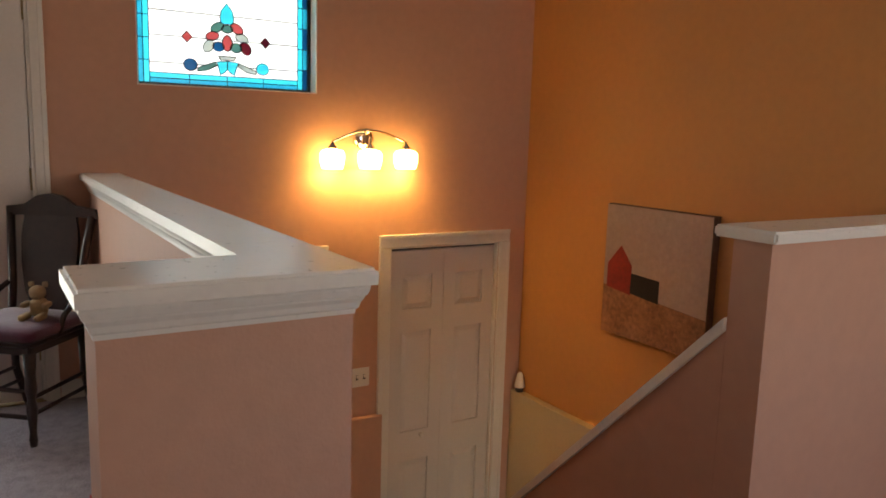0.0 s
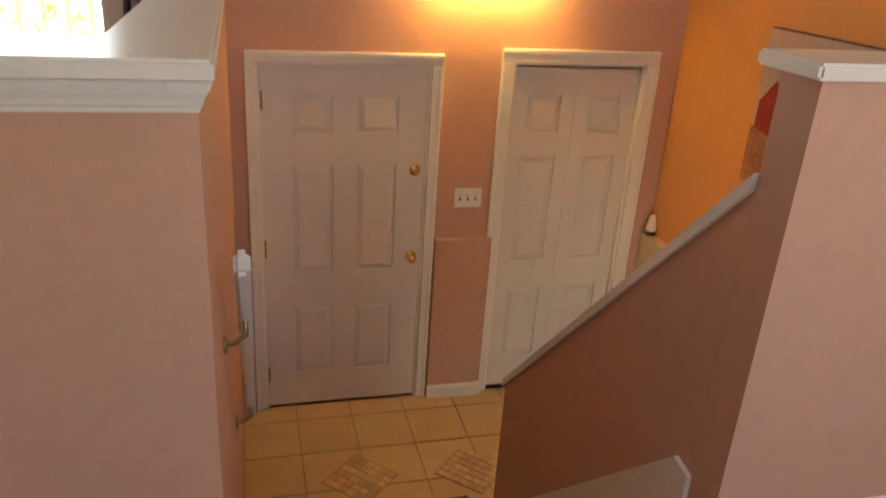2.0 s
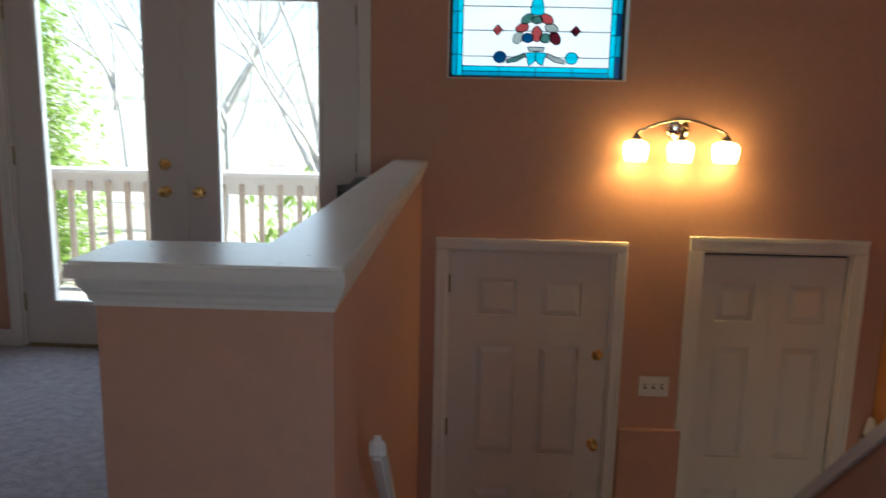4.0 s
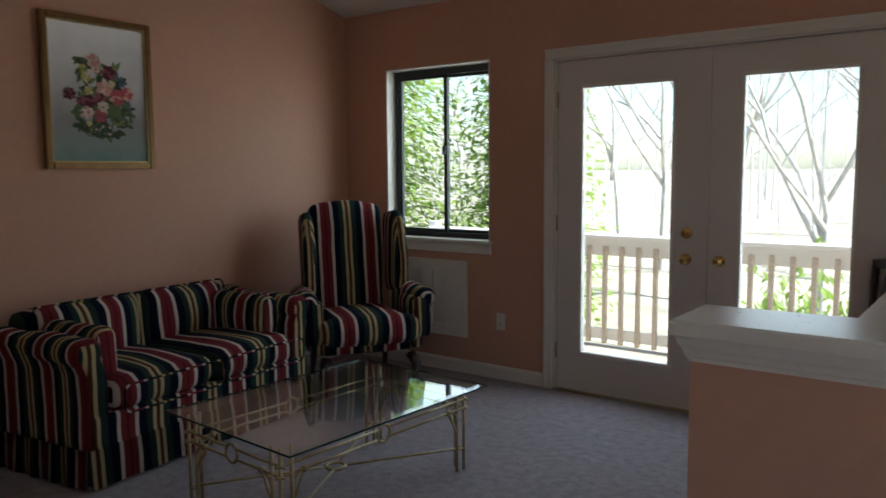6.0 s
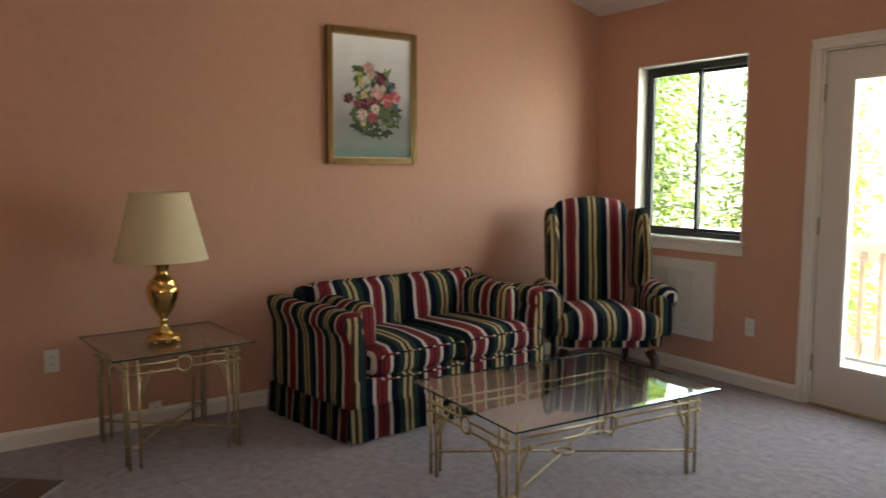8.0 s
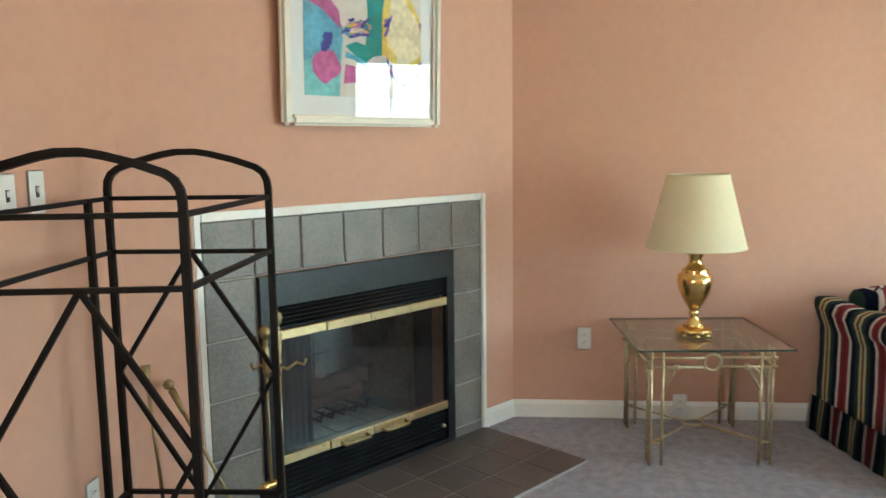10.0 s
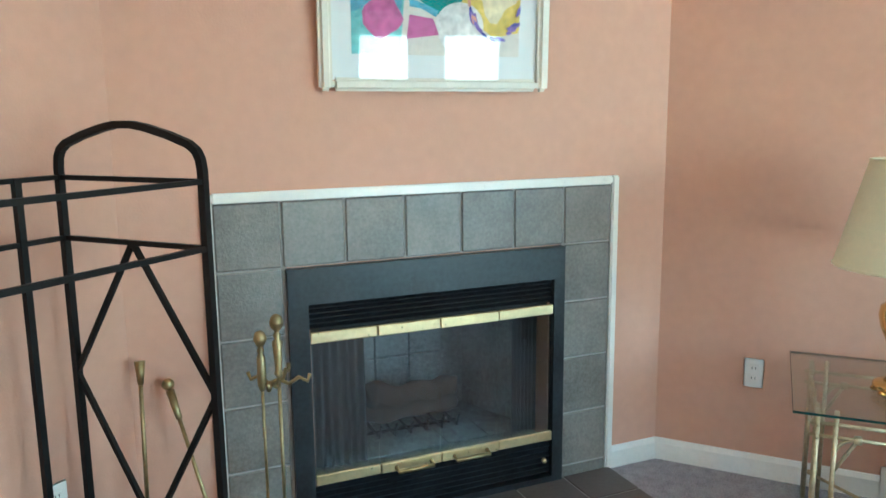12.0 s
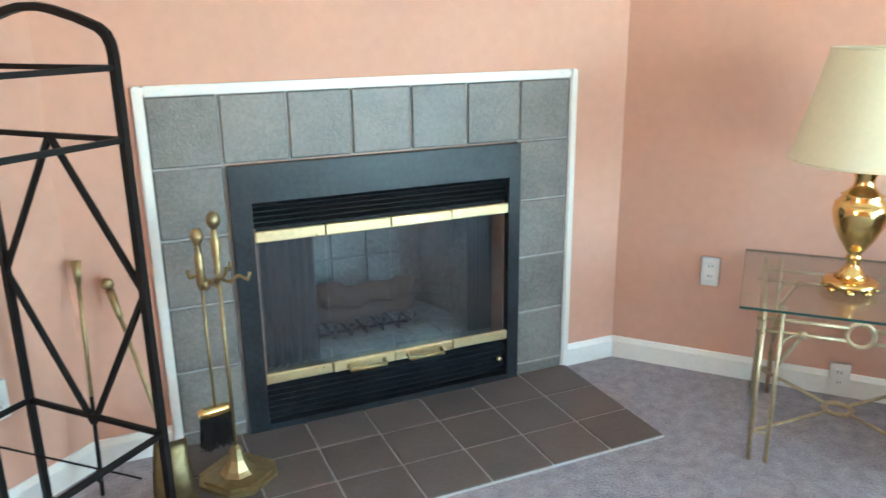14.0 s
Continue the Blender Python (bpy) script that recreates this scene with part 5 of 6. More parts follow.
# black insert
bm = bmesh.new()
holed(bm, FU0, FU1, 0.0, FZ, [(0.31, 1.225, 0.035, 0.805)], lambda u, z, k: (u, -0.034 + 0.036 * k, z))
bmesh.ops.bevel(bm, geom=[e for e in bm.edges if all(v.co.y < -0.033 for v in e.verts) and len(e.link_faces) == 2 and e.calc_face_angle(0) > 1], offset=0.005, segments=2, affect="EDGES")
part("insert_frame", bm, BLACKSTEEL, fp, "black steel insert frame")
for z0, z1, k in ((0.715, 0.80, 5), (0.04, 0.165, 6)):
    for i in range(k):
        z = z0 + (z1 - z0) * (i + 0.5) / k
        bm = bx(0.312, -0.004, -0.003, 1.223, 0.016, 0.003)
        bm.transform(Matrix.Translation((0, -0.016, z)) @ pose(0, 0, 0, 28, 0, 0))
        part("louvre", bm, BLACKSTEEL, fp, "black louvre slat")
part("louvre_back", bx(0.312, 0.012, 0.70, 1.223, 0.02, 0.804), SLOT, fp), part("louvre_back", bx(0.312, 0.012, 0.036, 1.223, 0.02, 0.17), SLOT, fp)
part("knob", lathe(bmesh.new(), [(0.010, 0), (0.009, 0.012), (0.003, 0.014)], 1.19, -0.03, 0.105, 12, "y"), BRUSHBRASS, fp, "small metal knob", True)
gx = [0.312, 0.54, 0.768, 0.995, 1.223]
for i in range(4):
    d = part("glass_door", bx(gx[i] + 0.0015, -0.022, 0.205, gx[i + 1] - 0.0015, -0.017, 0.69), FIREGLASS, fp, "smoked folding glass door")
    d.visible_shadow = False
    for z0, z1 in ((0.675, 0.712), (0.182, 0.218)):
        part("brass_bar", bx(gx[i] + 0.001, -0.036 - 0.003 * (i in (1, 2)), z0, gx[i + 1] - 0.001, -0.023, z1, bevel=0.003), BRUSHBRASS, d, "brushed brass bar")
for u in (0.66, 0.88):
    bm = tube(bmesh.new(), [(u - 0.065, -0.037, 0.198), (u - 0.065, -0.066, 0.192), (u + 0.065, -0.066, 0.192), (u + 0.065, -0.037, 0.198)], 0.008, 8)
    part("door_pull", bm, OLDBRASS, fp, "brass door pull", True)
# firebox
bm = bmesh.new()
B = [(0.31, 0.10), (1.225, 0.10), (1.10, 0.52), (0.44, 0.52)]
for z in (0.17, 0.72):
    bm.faces.new([bm.verts.new((x, y, z)) for x, y in B])
for i in (1, 2, 3):
    (x0, y0), (x1, y1) = B[i], B[(i + 1) % 4]
    bm.faces.new([bm.verts.new(p) for p in ((x0, y0, 0.17), (x1, y1, 0.17), (x1, y1, 0.72), (x0, y0, 0.72))])
for a in ((0.29, 0.0, 0.31, 0.0), (1.225, 0.0, 1.245, 0.0)):
    box(bm, a[0], 0.02, 0.03, a[2], 0.11, 0.80)
box(bm, 0.31, 0.022, 0.155, 1.225, 0.11, 0.17), box(bm, 0.31, 0.022, 0.72, 1.225, 0.11, 0.74)
part("firebox", bm, SOOT, fp, "sooted firebrick box")
for i in range(3):
    for j in range(2):
        part("firebrick", bx(0.55 + i * 0.15, 0.50, 0.22 + j * 0.2, 0.695 + i * 0.15, 0.515, 0.415 + j * 0.2, bevel=0.004), SOOT, fp)
bm = tube(bmesh.new(), [(0.56 + 0.05 * i, 0.30 + 0.012 * math.sin(i * 1.7), 0.27 + 0.008 * math.sin(i * 2.3)) for i in range(9)], 0.045, 10, 0.036)
part("log", bm, LOGMAT, fp, "brown log", True)
part("log", tube(bmesh.new(), [(0.62, 0.40, 0.26), (0.8, 0.39, 0.27), (0.95, 0.38, 0.26)], 0.04, 10, 0.034), LOGMAT, fp, "brown log", True)
bm = bmesh.new()
for i in range(7):
    tube(bm, [(0.56 + i * 0.065, 0.22, 0.24), (0.56 + i * 0.065, 0.24, 0.19), (0.56 + i * 0.065, 0.45, 0.19), (0.56 + i * 0.065, 0.46, 0.23)], 0.006, 5)
tube(bm, [(0.55, 0.3, 0.185), (0.97, 0.3, 0.185)], 0.007, 6)
for x in (0.57, 0.94):
    tube(bm, [(x, 0.3, 0.185), (x, 0.3, 0.17)], 0.007, 6)
part("grate", bm, BLACKSTEEL, fp, "black iron grate")

for a, b in ((0.335, 0.52), (1.10, 1.20)):
    bm = bmesh.new()
    rows_ = [[bm.verts.new((a + (b - a) * i / 40, 0.055 + 0.016 * math.sin(i * 0.95) * (1 - 0.3 * j), 0.70 - 0.50 * j)) for i in range(41)] for j in (0, 1)]
    for i in range(40):
        bm.faces.new((rows_[0][i], rows_[0][i + 1], rows_[1][i + 1], rows_[1][i]))
    bmesh.ops.solidify(bm, geom=bm.faces[:], thickness=0.002)
    part("mesh_curtain", bm, CURTAIN, fp, "gathered grey wire mesh spark curtain", True)
bm = tube(bmesh.new(), [(0.58 + 0.045 * i, 0.235 + 0.012 * math.sin(i * 1.3), 0.355 + 0.012 * math.sin(i * 1.9)) for i in range(9)], 0.048, 12, 0.036)
for v in bm.verts:
    v.co += 0.012 * noise.noise_vector(v.co * 14)
part("log", bm, SPLITLOG, fp, "pale split log resting on top", True)
for i in range(5):
    part("hearth_brick", bx(0.345 + i * 0.172, 0.115, 0.1705, 0.512 + i * 0.172, 0.30, 0.176, bevel=0.002), SOOT, fp)

# tall picture over the fireplace
art = thing("abstract_print", DIAG @ pose(0.772, -0.033, 2.02, 1.9, 0, -1.7), "framed abstract watercolour print behind glass", "picture")
W, H = 0.40, 0.54
for a in ((-W, -H, -W + 0.042, H), (W - 0.042, -H, W, H), (-W + 0.042, -H, W - 0.042, -H + 0.042), (-W + 0.042, H - 0.042, W - 0.042, H)):
    part("frame", bx(a[0], -0.04, a[1], a[2], -0.003, a[3], bevel=0.012, seg=3), IVORYFRAME, art, "rounded ivory frame")
part("mount", bx(-W + 0.035, -0.014, -H + 0.035, W - 0.035, -0.006, H - 0.035), mat("white_mount_board", (0.76, 0.76, 0.74), 0.9, var=0.02), art, "white mount board")
IW, I0, I1 = 0.292, -H + 0.115, H - 0.115
flat(art, "sheet", [(-IW, -0.0152, I0), (IW, -0.0152, I0), (IW, -0.0152, I1), (-IW, -0.0152, I1)], paint("pale_sheet_paint", (0.70, 0.64, 0.56), 0.1))
A_TEAL, A_BLUE, A_PINK, A_YEL, A_PURP, A_WHITE, A_OLIVE, A_SALMON = (paint(n, c, 0.35) for n, c in (("teal_wash", (0.03, 0.28, 0.25)), ("sky_blue_wash", (0.16, 0.42, 0.55)), ("magenta_wash", (0.50, 0.13, 0.32)), ("yellow_wash", (0.72, 0.55, 0.12)),
                                                ("violet_wash", (0.20, 0.14, 0.42)), ("white_wash", (0.76, 0.72, 0.68)), ("olive_wash", (0.32, 0.32, 0.16)), ("salmon_wash", (0.62, 0.30, 0.22))))
A_AQUA, A_NAVY, A_CREAM = (paint(n, c, 0.3) for n, c in (("aqua_wash", (0.25, 0.58, 0.56)), ("ink_blue_wash", (0.05, 0.06, 0.30)), ("cream_wash", (0.74, 0.66, 0.44))))


def swatch(name, pts, m, lift):
    flat(art, name, [(max(-IW, min(IW, x)), -0.0162 - 0.00012 * lift, max(I0, min(I1, z))) for x, z in pts], m, 0.0008)


# large flat fields of the composition
swatch("painted_field", [(-0.292, I0), (-0.13, I0), (-0.12, -0.28), (-0.11, -0.20), (-0.292, -0.06)], A_AQUA, 1)
swatch("painted_field", [(-0.292, -0.30), (-0.22, -0.27), (-0.13, -0.30), (-0.11, -0.16), (-0.20, -0.07), (-0.292, -0.05)], A_BLUE, 2)
swatch("painted_field", [(-0.292, -0.07), (-0.21, -0.10), (-0.12, -0.17), (-0.13, -0.10), (-0.22, -0.01), (-0.292, 0.02)], A_PINK, 3)
swatch("painted_field", [(0.00, 0.05), (0.10, 0.06), (0.09, -0.12), (0.13, -0.26), (0.03, -0.32), (-0.10, -0.23), (-0.05, -0.21), (0.0, -0.22), (0.01, -0.10)], A_TEAL, 5)
swatch("painted_shape", [(p[0], p[2]) for p in blob(-0.195, -0.315, 0.062, 0, 0.058, 20, 0.4, 3)], A_PINK, 7)
swatch("painted_shape", [(p[0], p[2]) for p in blob(-0.187, -0.215, 0.028, 0, 0.030, 14, 0.9, 5)], A_NAVY, 9)
swatch("painted_shape", [(p[0], p[2]) for p in blob(0.20, -0.20, 0.115, 0, 0.20, 26, 0.3, 8, 0.15)], A_YEL, 11)
swatch("painted_shape", [(p[0], p[2]) for p in blob(0.195, -0.16, 0.09, 0, 0.155, 26, 0.4, 9, 0.15)], A_CREAM, 13)
swatch("painted_shape", [(p[0], p[2]) for p in blob(0.075, -0.335, 0.085, 0, 0.080, 30, 0.05, 12)], A_WHITE, 15)
swatch("painted_band", [(-0.10, -0.30), (-0.02, -0.31), (0.0, -0.36), (-0.11, -0.375)], A_PINK, 17)
swatch("painted_band", [(-0.10, -0.25), (-0.05, -0.265), (0.0, -0.285), (-0.01, -0.305), (-0.06, -0.28), (-0.10, -0.275)], A_BLUE, 18)
swatch("painted_shape", [(p[0], p[2]) for p in blob(-0.02, 0.045, 0.05, 0, 0.035, 18, 0.7, 21)], A_SALMON, 19)
swatch("painted_shape", [(p[0], p[2]) for p in blob(-0.20, 0.13, 0.07, 0, 0.09, 20, 0.7, 22)], A_PINK, 20)
swatch("painted_shape", [(p[0], p[2]) for p in blob(0.16, 0.17, 0.09, 0, 0.07, 20, 0.7, 23)], A_YEL, 21)
swatch("painted_shape", [(p[0], p[2]) for p in blob(-0.05, 0.27, 0.12, 0, 0.09, 20, 0.7, 24)], A_PURP, 22)
swatch("painted_shape", [(p[0], p[2]) for p in blob(0.14, 0.33, 0.10, 0, 0.07, 20, 0.7, 25)], A_TEAL, 23)
random.seed(31)
for i in range(120):
    m_ = random.choice((A_TEAL, A_BLUE, A_PINK, A_YEL, A_PURP, A_NAVY, A_OLIVE, A_SALMON))
    k = i % 4
    if k == 0:  # strokes that ring the yellow oval
        w = random.uniform(2.3, 7.0)
        x, z, tn, m_ = 0.20 + 0.10 * math.cos(w), -0.20 + 0.17 * math.sin(w), w + 1.3, random.choice((A_PURP, A_PURP, A_SALMON, A_YEL, A_NAVY))
    elif k == 1:  # small marks beside the teal upright
        x, z, tn = random.uniform(-0.10, 0.0), random.uniform(-0.20, -0.13), random.uniform(-0.4, 0.6)
    elif k == 2:
        x, z, tn = random.uniform(-0.27, 0.27), random.uniform(0.08, 0.40), random.uniform(0, 3.1)
    else:
        x, z, tn = random.uniform(-0.27, -0.05), random.uniform(-0.03, 0.10), random.uniform(-0.6, -0.2)
    r = random.uniform(0.010, 0.030)
    swatch("painted_stroke", [(p[0], p[2]) for p in blob(x, z, r, 0, r * random.uniform(0.2, 0.45), 12, 0.9, i + 90, tn)], m_, 30 + 0.3 * i)
g = part("glass", bx(-W + 0.04, -0.030, -H + 0.04, W - 0.04, -0.0275, H - 0.04), PICGLASS, art, "reflective picture glass")
g.visible_shadow = False

# fire tools on their stand
ft = thing("fire_tool_stand", pose(-2.308, -0.60, 0.012), "brass fire tool stand with a hanging hearth brush", "fire tools")
bm = bmesh.new()
for sx, h0, h1 in ((0.105, 0.0, 0.012), (0.092, 0.012, 0.022)):
    q = sx
    extrude_poly(bm, [(-q, -q * 0.55, h0), (-q * 0.55, -q, h0), (q * 0.55, -q, h0), (q, -q * 0.55, h0), (q, q * 0.55, h0), (q * 0.55, q, h0), (-q * 0.55, q, h0), (-q, q * 0.55, h0)], (0, 0, h1 - h0))
lathe(bm, [(0.055, 0.022), (0.042, 0.035), (0.026, 0.065), (0.018, 0.10), (0.008, 0.11)], sides=8)
part("base", bm, OLDBRASS, ft, "stepped brass base")
part("post", tube(bmesh.new(), [(0, 0, 0.10), (0, 0, 0.66)], 0.0055, 10), OLDBRASS, ft, smooth=True)
part("finial", lathe(bmesh.new(), [(0.007, 0.650), (0.013, 0.660), (0.009, 0.672), (0.011, 0.70), (0.015, 0.755), (0.007, 0.764), (0.012, 0.774), (0.006, 0.784), (0.008, 0.788), (0.015, 0.796), (0.0195, 0.808), (0.0195, 0.816), (0.015, 0.829), (0.005, 0.836)], sides=18), OLDBRASS, ft, smooth=True)
for k in range(4):
    w = radians(20 + 90 * k)
    c, s = math.cos(w), math.sin(w)
    part("hook", tube(bmesh.new(), [(0.006 * c, 0.006 * s, 0.64), (0.03 * c, 0.03 * s, 0.63), (0.06 * c, 0.06 * s, 0.652), (0.085 * c, 0.085 * s, 0.64), (0.092 * c, 0.092 * s, 0.662)], 0.006, 6), OLDBRASS, ft, smooth=True)
bm = tube(bmesh.new(), [(0, 0, 0.17), (0, 0, 0.55)], 0.0045, 10)
lathe(bm, [(0.007, 0.54), (0.013, 0.56), (0.012, 0.64), (0.007, 0.652), (0.011, 0.66), (0.006, 0.67), (0.012, 0.677), (0.0185, 0.69), (0.0185, 0.698), (0.013, 0.712), (0.004, 0.718)], sides=14)
bm.transform(Matrix.Translation((0.036, -0.032, 0.075)))
handle = part("brush_handle", bm, OLDBRASS, ft, smooth=True)
bm = cushion(bmesh.new(), 0.036, -0.032, 0.235, 0.035, 0.10, 0.032, 0.014, 0, 5, 0)
bm.transform(pose(0.036, -0.032, 0, 0, 0, 62) @ Matrix.Translation((-0.036, 0.032, 0)))
part("brush_head", bm, BRASS, handle, "brass brush head", True)
random.seed(9)
bm = bmesh.new()
for i in range(260):
    x, y = random.uniform(-0.014, 0.014), random.uniform(-0.044, 0.044)
    tube(bm, [(0.036 + x, -0.032 + y, 0.225), (0.036 + x * 1.5 + random.uniform(-0.006, 0.006), -0.032 + y * 1.12 + random.uniform(-0.006, 0.006), 0.115 + random.uniform(0, 0.02))], 0.0016, 3, caps=False)
bm.transform(pose(0.036, -0.032, 0, 0, 0, 62) @ Matrix.Translation((-0.036, 0.032, 0)))
part("bristles", bm, MATBLACK, handle, "black bristles")

# poker and shovel leaning in the corner
pk = thing("fire_poker", pose(0, 0, 0), "brass handled fire poker leaning in the corner", "fire poker")
A_, B_ = Vector((-2.165, -1.00, 0.66)), Vector((-2.06, -0.90, 0.012))
part("shaft", tube(bmesh.new(), [A_, A_.lerp(B_, 0.55)], 0.006, 8), OLDBRASS, pk, smooth=True)
bm = tube(bmesh.new(), [A_.lerp(B_, 0.55), B_], 0.006, 8)
tube(bm, [A_.lerp(B_, 0.93), A_.lerp(B_, 0.9) + Vector((0.03, 0.03, 0)), A_.lerp(B_, 0.86) + Vector((0.035, 0.035, 0.01))], 0.005, 6)
part("hook", bm, IRON, pk, "dark iron hooked tip", True)
part("grip", tube(bmesh.new(), [A_ + (A_ - B_).normalized() * 0.035, A_ - (A_ - B_).normalized() * 0.035], 0.016, 10, 0.008), OLDBRASS, pk, smooth=True)
sh = thing("fire_shovel", pose(0, 0, 0), "brass fire shovel with ball grip leaning in the corner", "fire shovel")
A_, B_ = Vector((-2.222, -0.945, 0.595)), Vector((-2.145, -0.705, 0.20))
part("shaft", tube(bmesh.new(), [A_, B_], 0.006, 8), OLDBRASS, sh, smooth=True)
d = (A_ - B_).normalized()
bm = tube(bmesh.new(), [A_ - d * 0.09, A_ - d * 0.05, A_], 0.009, 10, 0.013)
cushion(bm, A_.x + d.x * 0.02, A_.y + d.y * 0.02, A_.z + d.z * 0.02, 0.036, 0.036, 0.036, 0.0175, 0, 5, 0)
part("grip", bm, OLDBRASS, sh, smooth=True)
bm = bmesh.new()
R_ = []
for i in range(9):
    f = i / 8
    R_.append([bm.verts.new(pose(-2.14, -0.685, 0.21, -8, 0, 132) @ Vector(((k - 0.5) * (0.09 + 0.035 * f), -0.02 * math.sin(math.pi * k) - 0.03 * math.sin(math.pi * f), -0.207 * f))) for k in [j / 8 for j in range(9)]])
for a, b in zip(R_, R_[1:]):
    for i in range(8):
        bm.faces.new((a[i], a[i + 1], b[i + 1], b[i]))
bmesh.ops.solidify(bm, geom=bm.faces[:], thickness=0.003)
part("pan", bm, OLDBRASS, sh, "curved brass pan", True)

# iron rack: two hooped ends joined by rails
rk = thing("iron_rack", pose(0, 0, 0), "tall black wrought iron rack with arched ends", "rack")
ENDS = ((Vector((-1.29, -0.925, 0)), Vector((-1.345, -0.485, 0))), (Vector((-1.935, -0.965, 0)), Vector((-1.953, -0.498, 0))))  # rear and front foot of each end
UP = Vector((0, 0, 1))
zc = (1.255, 1.10, 0.37, 0.06)
for back_, front_ in ENDS:
    ym = (back_ + front_) / 2
    arch = [(1.0, 1.28), (0.985, 1.305), (0.94, 1.325), (0.85, 1.34), (0.6, 1.36), (0.3, 1.378), (0.12, 1.385), (-0.12, 1.385), (-0.3, 1.378), (-0.6, 1.36), (-0.85, 1.34), (-0.94, 1.325), (-0.985, 1.305), (-1.0, 1.28)]
    hoop = [back_] + [ym + (back_ - ym) * f + UP * z for f, z in arch] + [front_]
    part("end_hoop", tube(bmesh.new(), hoop, 0.0095, square=True), IRON, rk, "arched square bar end")
    for z in zc:
        part("crossbar", tube(bmesh.new(), [back_ + UP * z, front_ + UP * z], 0.0065, square=True), IRON, rk)
    for (p, pz_), (q, qz_) in (((ym, 1.10), (front_, 0.74)), ((front_, 0.74), (ym, 0.35)), ((ym, 0.35), (back_, 0.74)), ((back_, 0.74), (ym, 1.10))):
        part("diamond_bar", tube(bmesh.new(), [p + UP * pz_, q + UP * qz_], 0.0065, square=True), IRON, rk)
for z in zc:
    for k in (0, 1):
        part("rail", tube(bmesh.new(), [ENDS[0][k] + UP * z, ENDS[1][k] + UP * z], 0.0065, square=True), IRON, rk)
HP = Vector((-1.81, -0.955, 0))
part("hinge_post", tube(bmesh.new(), [HP + UP * 0.03, HP + UP * 1.26], 0.009, square=True), IRON, rk, "middle rear post")
part("brace_rod", tube(bmesh.new(), [HP + UP * 0.30, ENDS[1][1].lerp(ENDS[1][0], 0.2) + UP * 0.22], 0.003, 6), IRON, rk, "thin brace rod")

# ---------------- outside ----------------
OUT = -1.75
bm = bmesh.new()
gr = [[bm.verts.new((x, y, OUT + (0 if y < 12 else 0.035 * (y - 12)) * (y < 60) + (1.7 if y >= 60 else 0))) for x in (-2500, -60, -20, 0, 20, 60, 2500)] for y in (4.5, 12, 22, 35, 59, 400, 3500)]
for a, b in zip(gr, gr[1:]):
    for i in range(6):
        bm.faces.new((a[i], a[i + 1], b[i + 1], b[i]))
box(bm, -60, -60, OUT - 0.2, 60, 4.5, OUT - 0.01)
structure("ground", bm, GROUND, "pale sunlit woodland ground with leaf litter", "ground")
deck = thing("deck", pose(0, 0, 0), "weathered wooden deck outside the french doors", "deck")
deck["kind"] = "structure"
for i in range(11):
    part("deck_board", bx(-4.2, 4.52 + i * 0.142, -0.14, 0.6, 4.52 + i * 0.142 + 0.136, -0.102, bevel=0.004), DECK, deck)
for x in (-4.1, -1.9, 0.5):
    part("post", bx(x - 0.05, 5.95, OUT, x + 0.05, 6.05, -0.14), DECK, deck)
railing = thing("deck_railing", pose(0, 6.03, -0.102), "pale painted wooden deck railing with thin balusters", "railing")
part("top_rail", bx(-4.2, -0.02, 0.77, 0.6, 0.02, 0.91, bevel=0.006), DECKWHITE, railing)
part("cap_rail", bx(-4.2, -0.07, 0.91, 0.6, 0.07, 0.945, bevel=0.006), DECKWHITE, railing)
part("bottom_rail", bx(-4.2, -0.019, 0.06, 0.6, 0.019, 0.15, bevel=0.005), DECKWHITE, railing)
first = None
for i in range(33):
    x = -4.10 + i * 0.145
    if first is None:
        first = part("baluster", bx(-0.018, -0.058, 0.03, 0.018, -0.022, 0.85, bevel=0.003), BALUSTER, railing, "tan wooden baluster")
        first.location.x = x
    else:
        b = first.copy()
        scene.collection.objects.link(b)
        b.location.x = x
for x in (-4.16, 0.56):
    part("post", bx(x - 0.045, -0.045, 0.0, x + 0.045, 0.045, 1.0, bevel=0.004), DECKWHITE, railing)

random.seed(21)


def branch(bm, p, d, length, r, depth, tips, bend=0.22):
    """A limb that bends, tapers and forks."""
    pts, q = [p.copy()], p.copy()
    n = 5
    for i in range(n):
        d = (d + Vector((random.uniform(-bend, bend), random.uniform(-bend, bend), random.uniform(-0.08, 0.16)))).normalized()
        q = q + d * length / n
        pts.append(q.copy())
    tube(bm, pts, r, 6 if depth > 2 else 4, r * 0.55, caps=False)
    tips.append((q.copy(), d.copy()))
    if depth:
        for k in range(3):
            i = random.choice((2, 3, 4, 5))
            e = (d * 0.6 + Vector((random.uniform(-1, 1), random.uniform(-1, 1), random.uniform(-0.1, 0.7)))).normalized()
            branch(bm, pts[i], e, length * random.uniform(0.5, 0.72), r * 0.42, depth - 1, tips)


def bare_tree(x, y, h, r, depth=3):
    t = thing("bare_tree", pose(x, y, OUT + max(0, 0.035 * (min(y, 59) - 12)) - 0.05), "leafless grey woodland tree with forked limbs", "tree", "woodland trees")
    bm, tips = bmesh.new(), []
    branch(bm, Vector(), Vector((0, 0, 1)), h * 0.3, r * 0.7, 0, tips, 0.07)
    part("trunk", bm, BARK, t, smooth=True)
    top, d = tips[0]
    bm = bmesh.new()
    for k in range(5):
        branch(bm, top - Vector((0, 0, 0.25 * k * h * 0.1)), Vector((random.uniform(-0.8, 0.8), random.uniform(-0.8, 0.8), 0.8)).normalized(), h * 0.34, r * 0.34, depth, [])
    part("crown", bm, BARK, t, "bare branching crown")
    return t


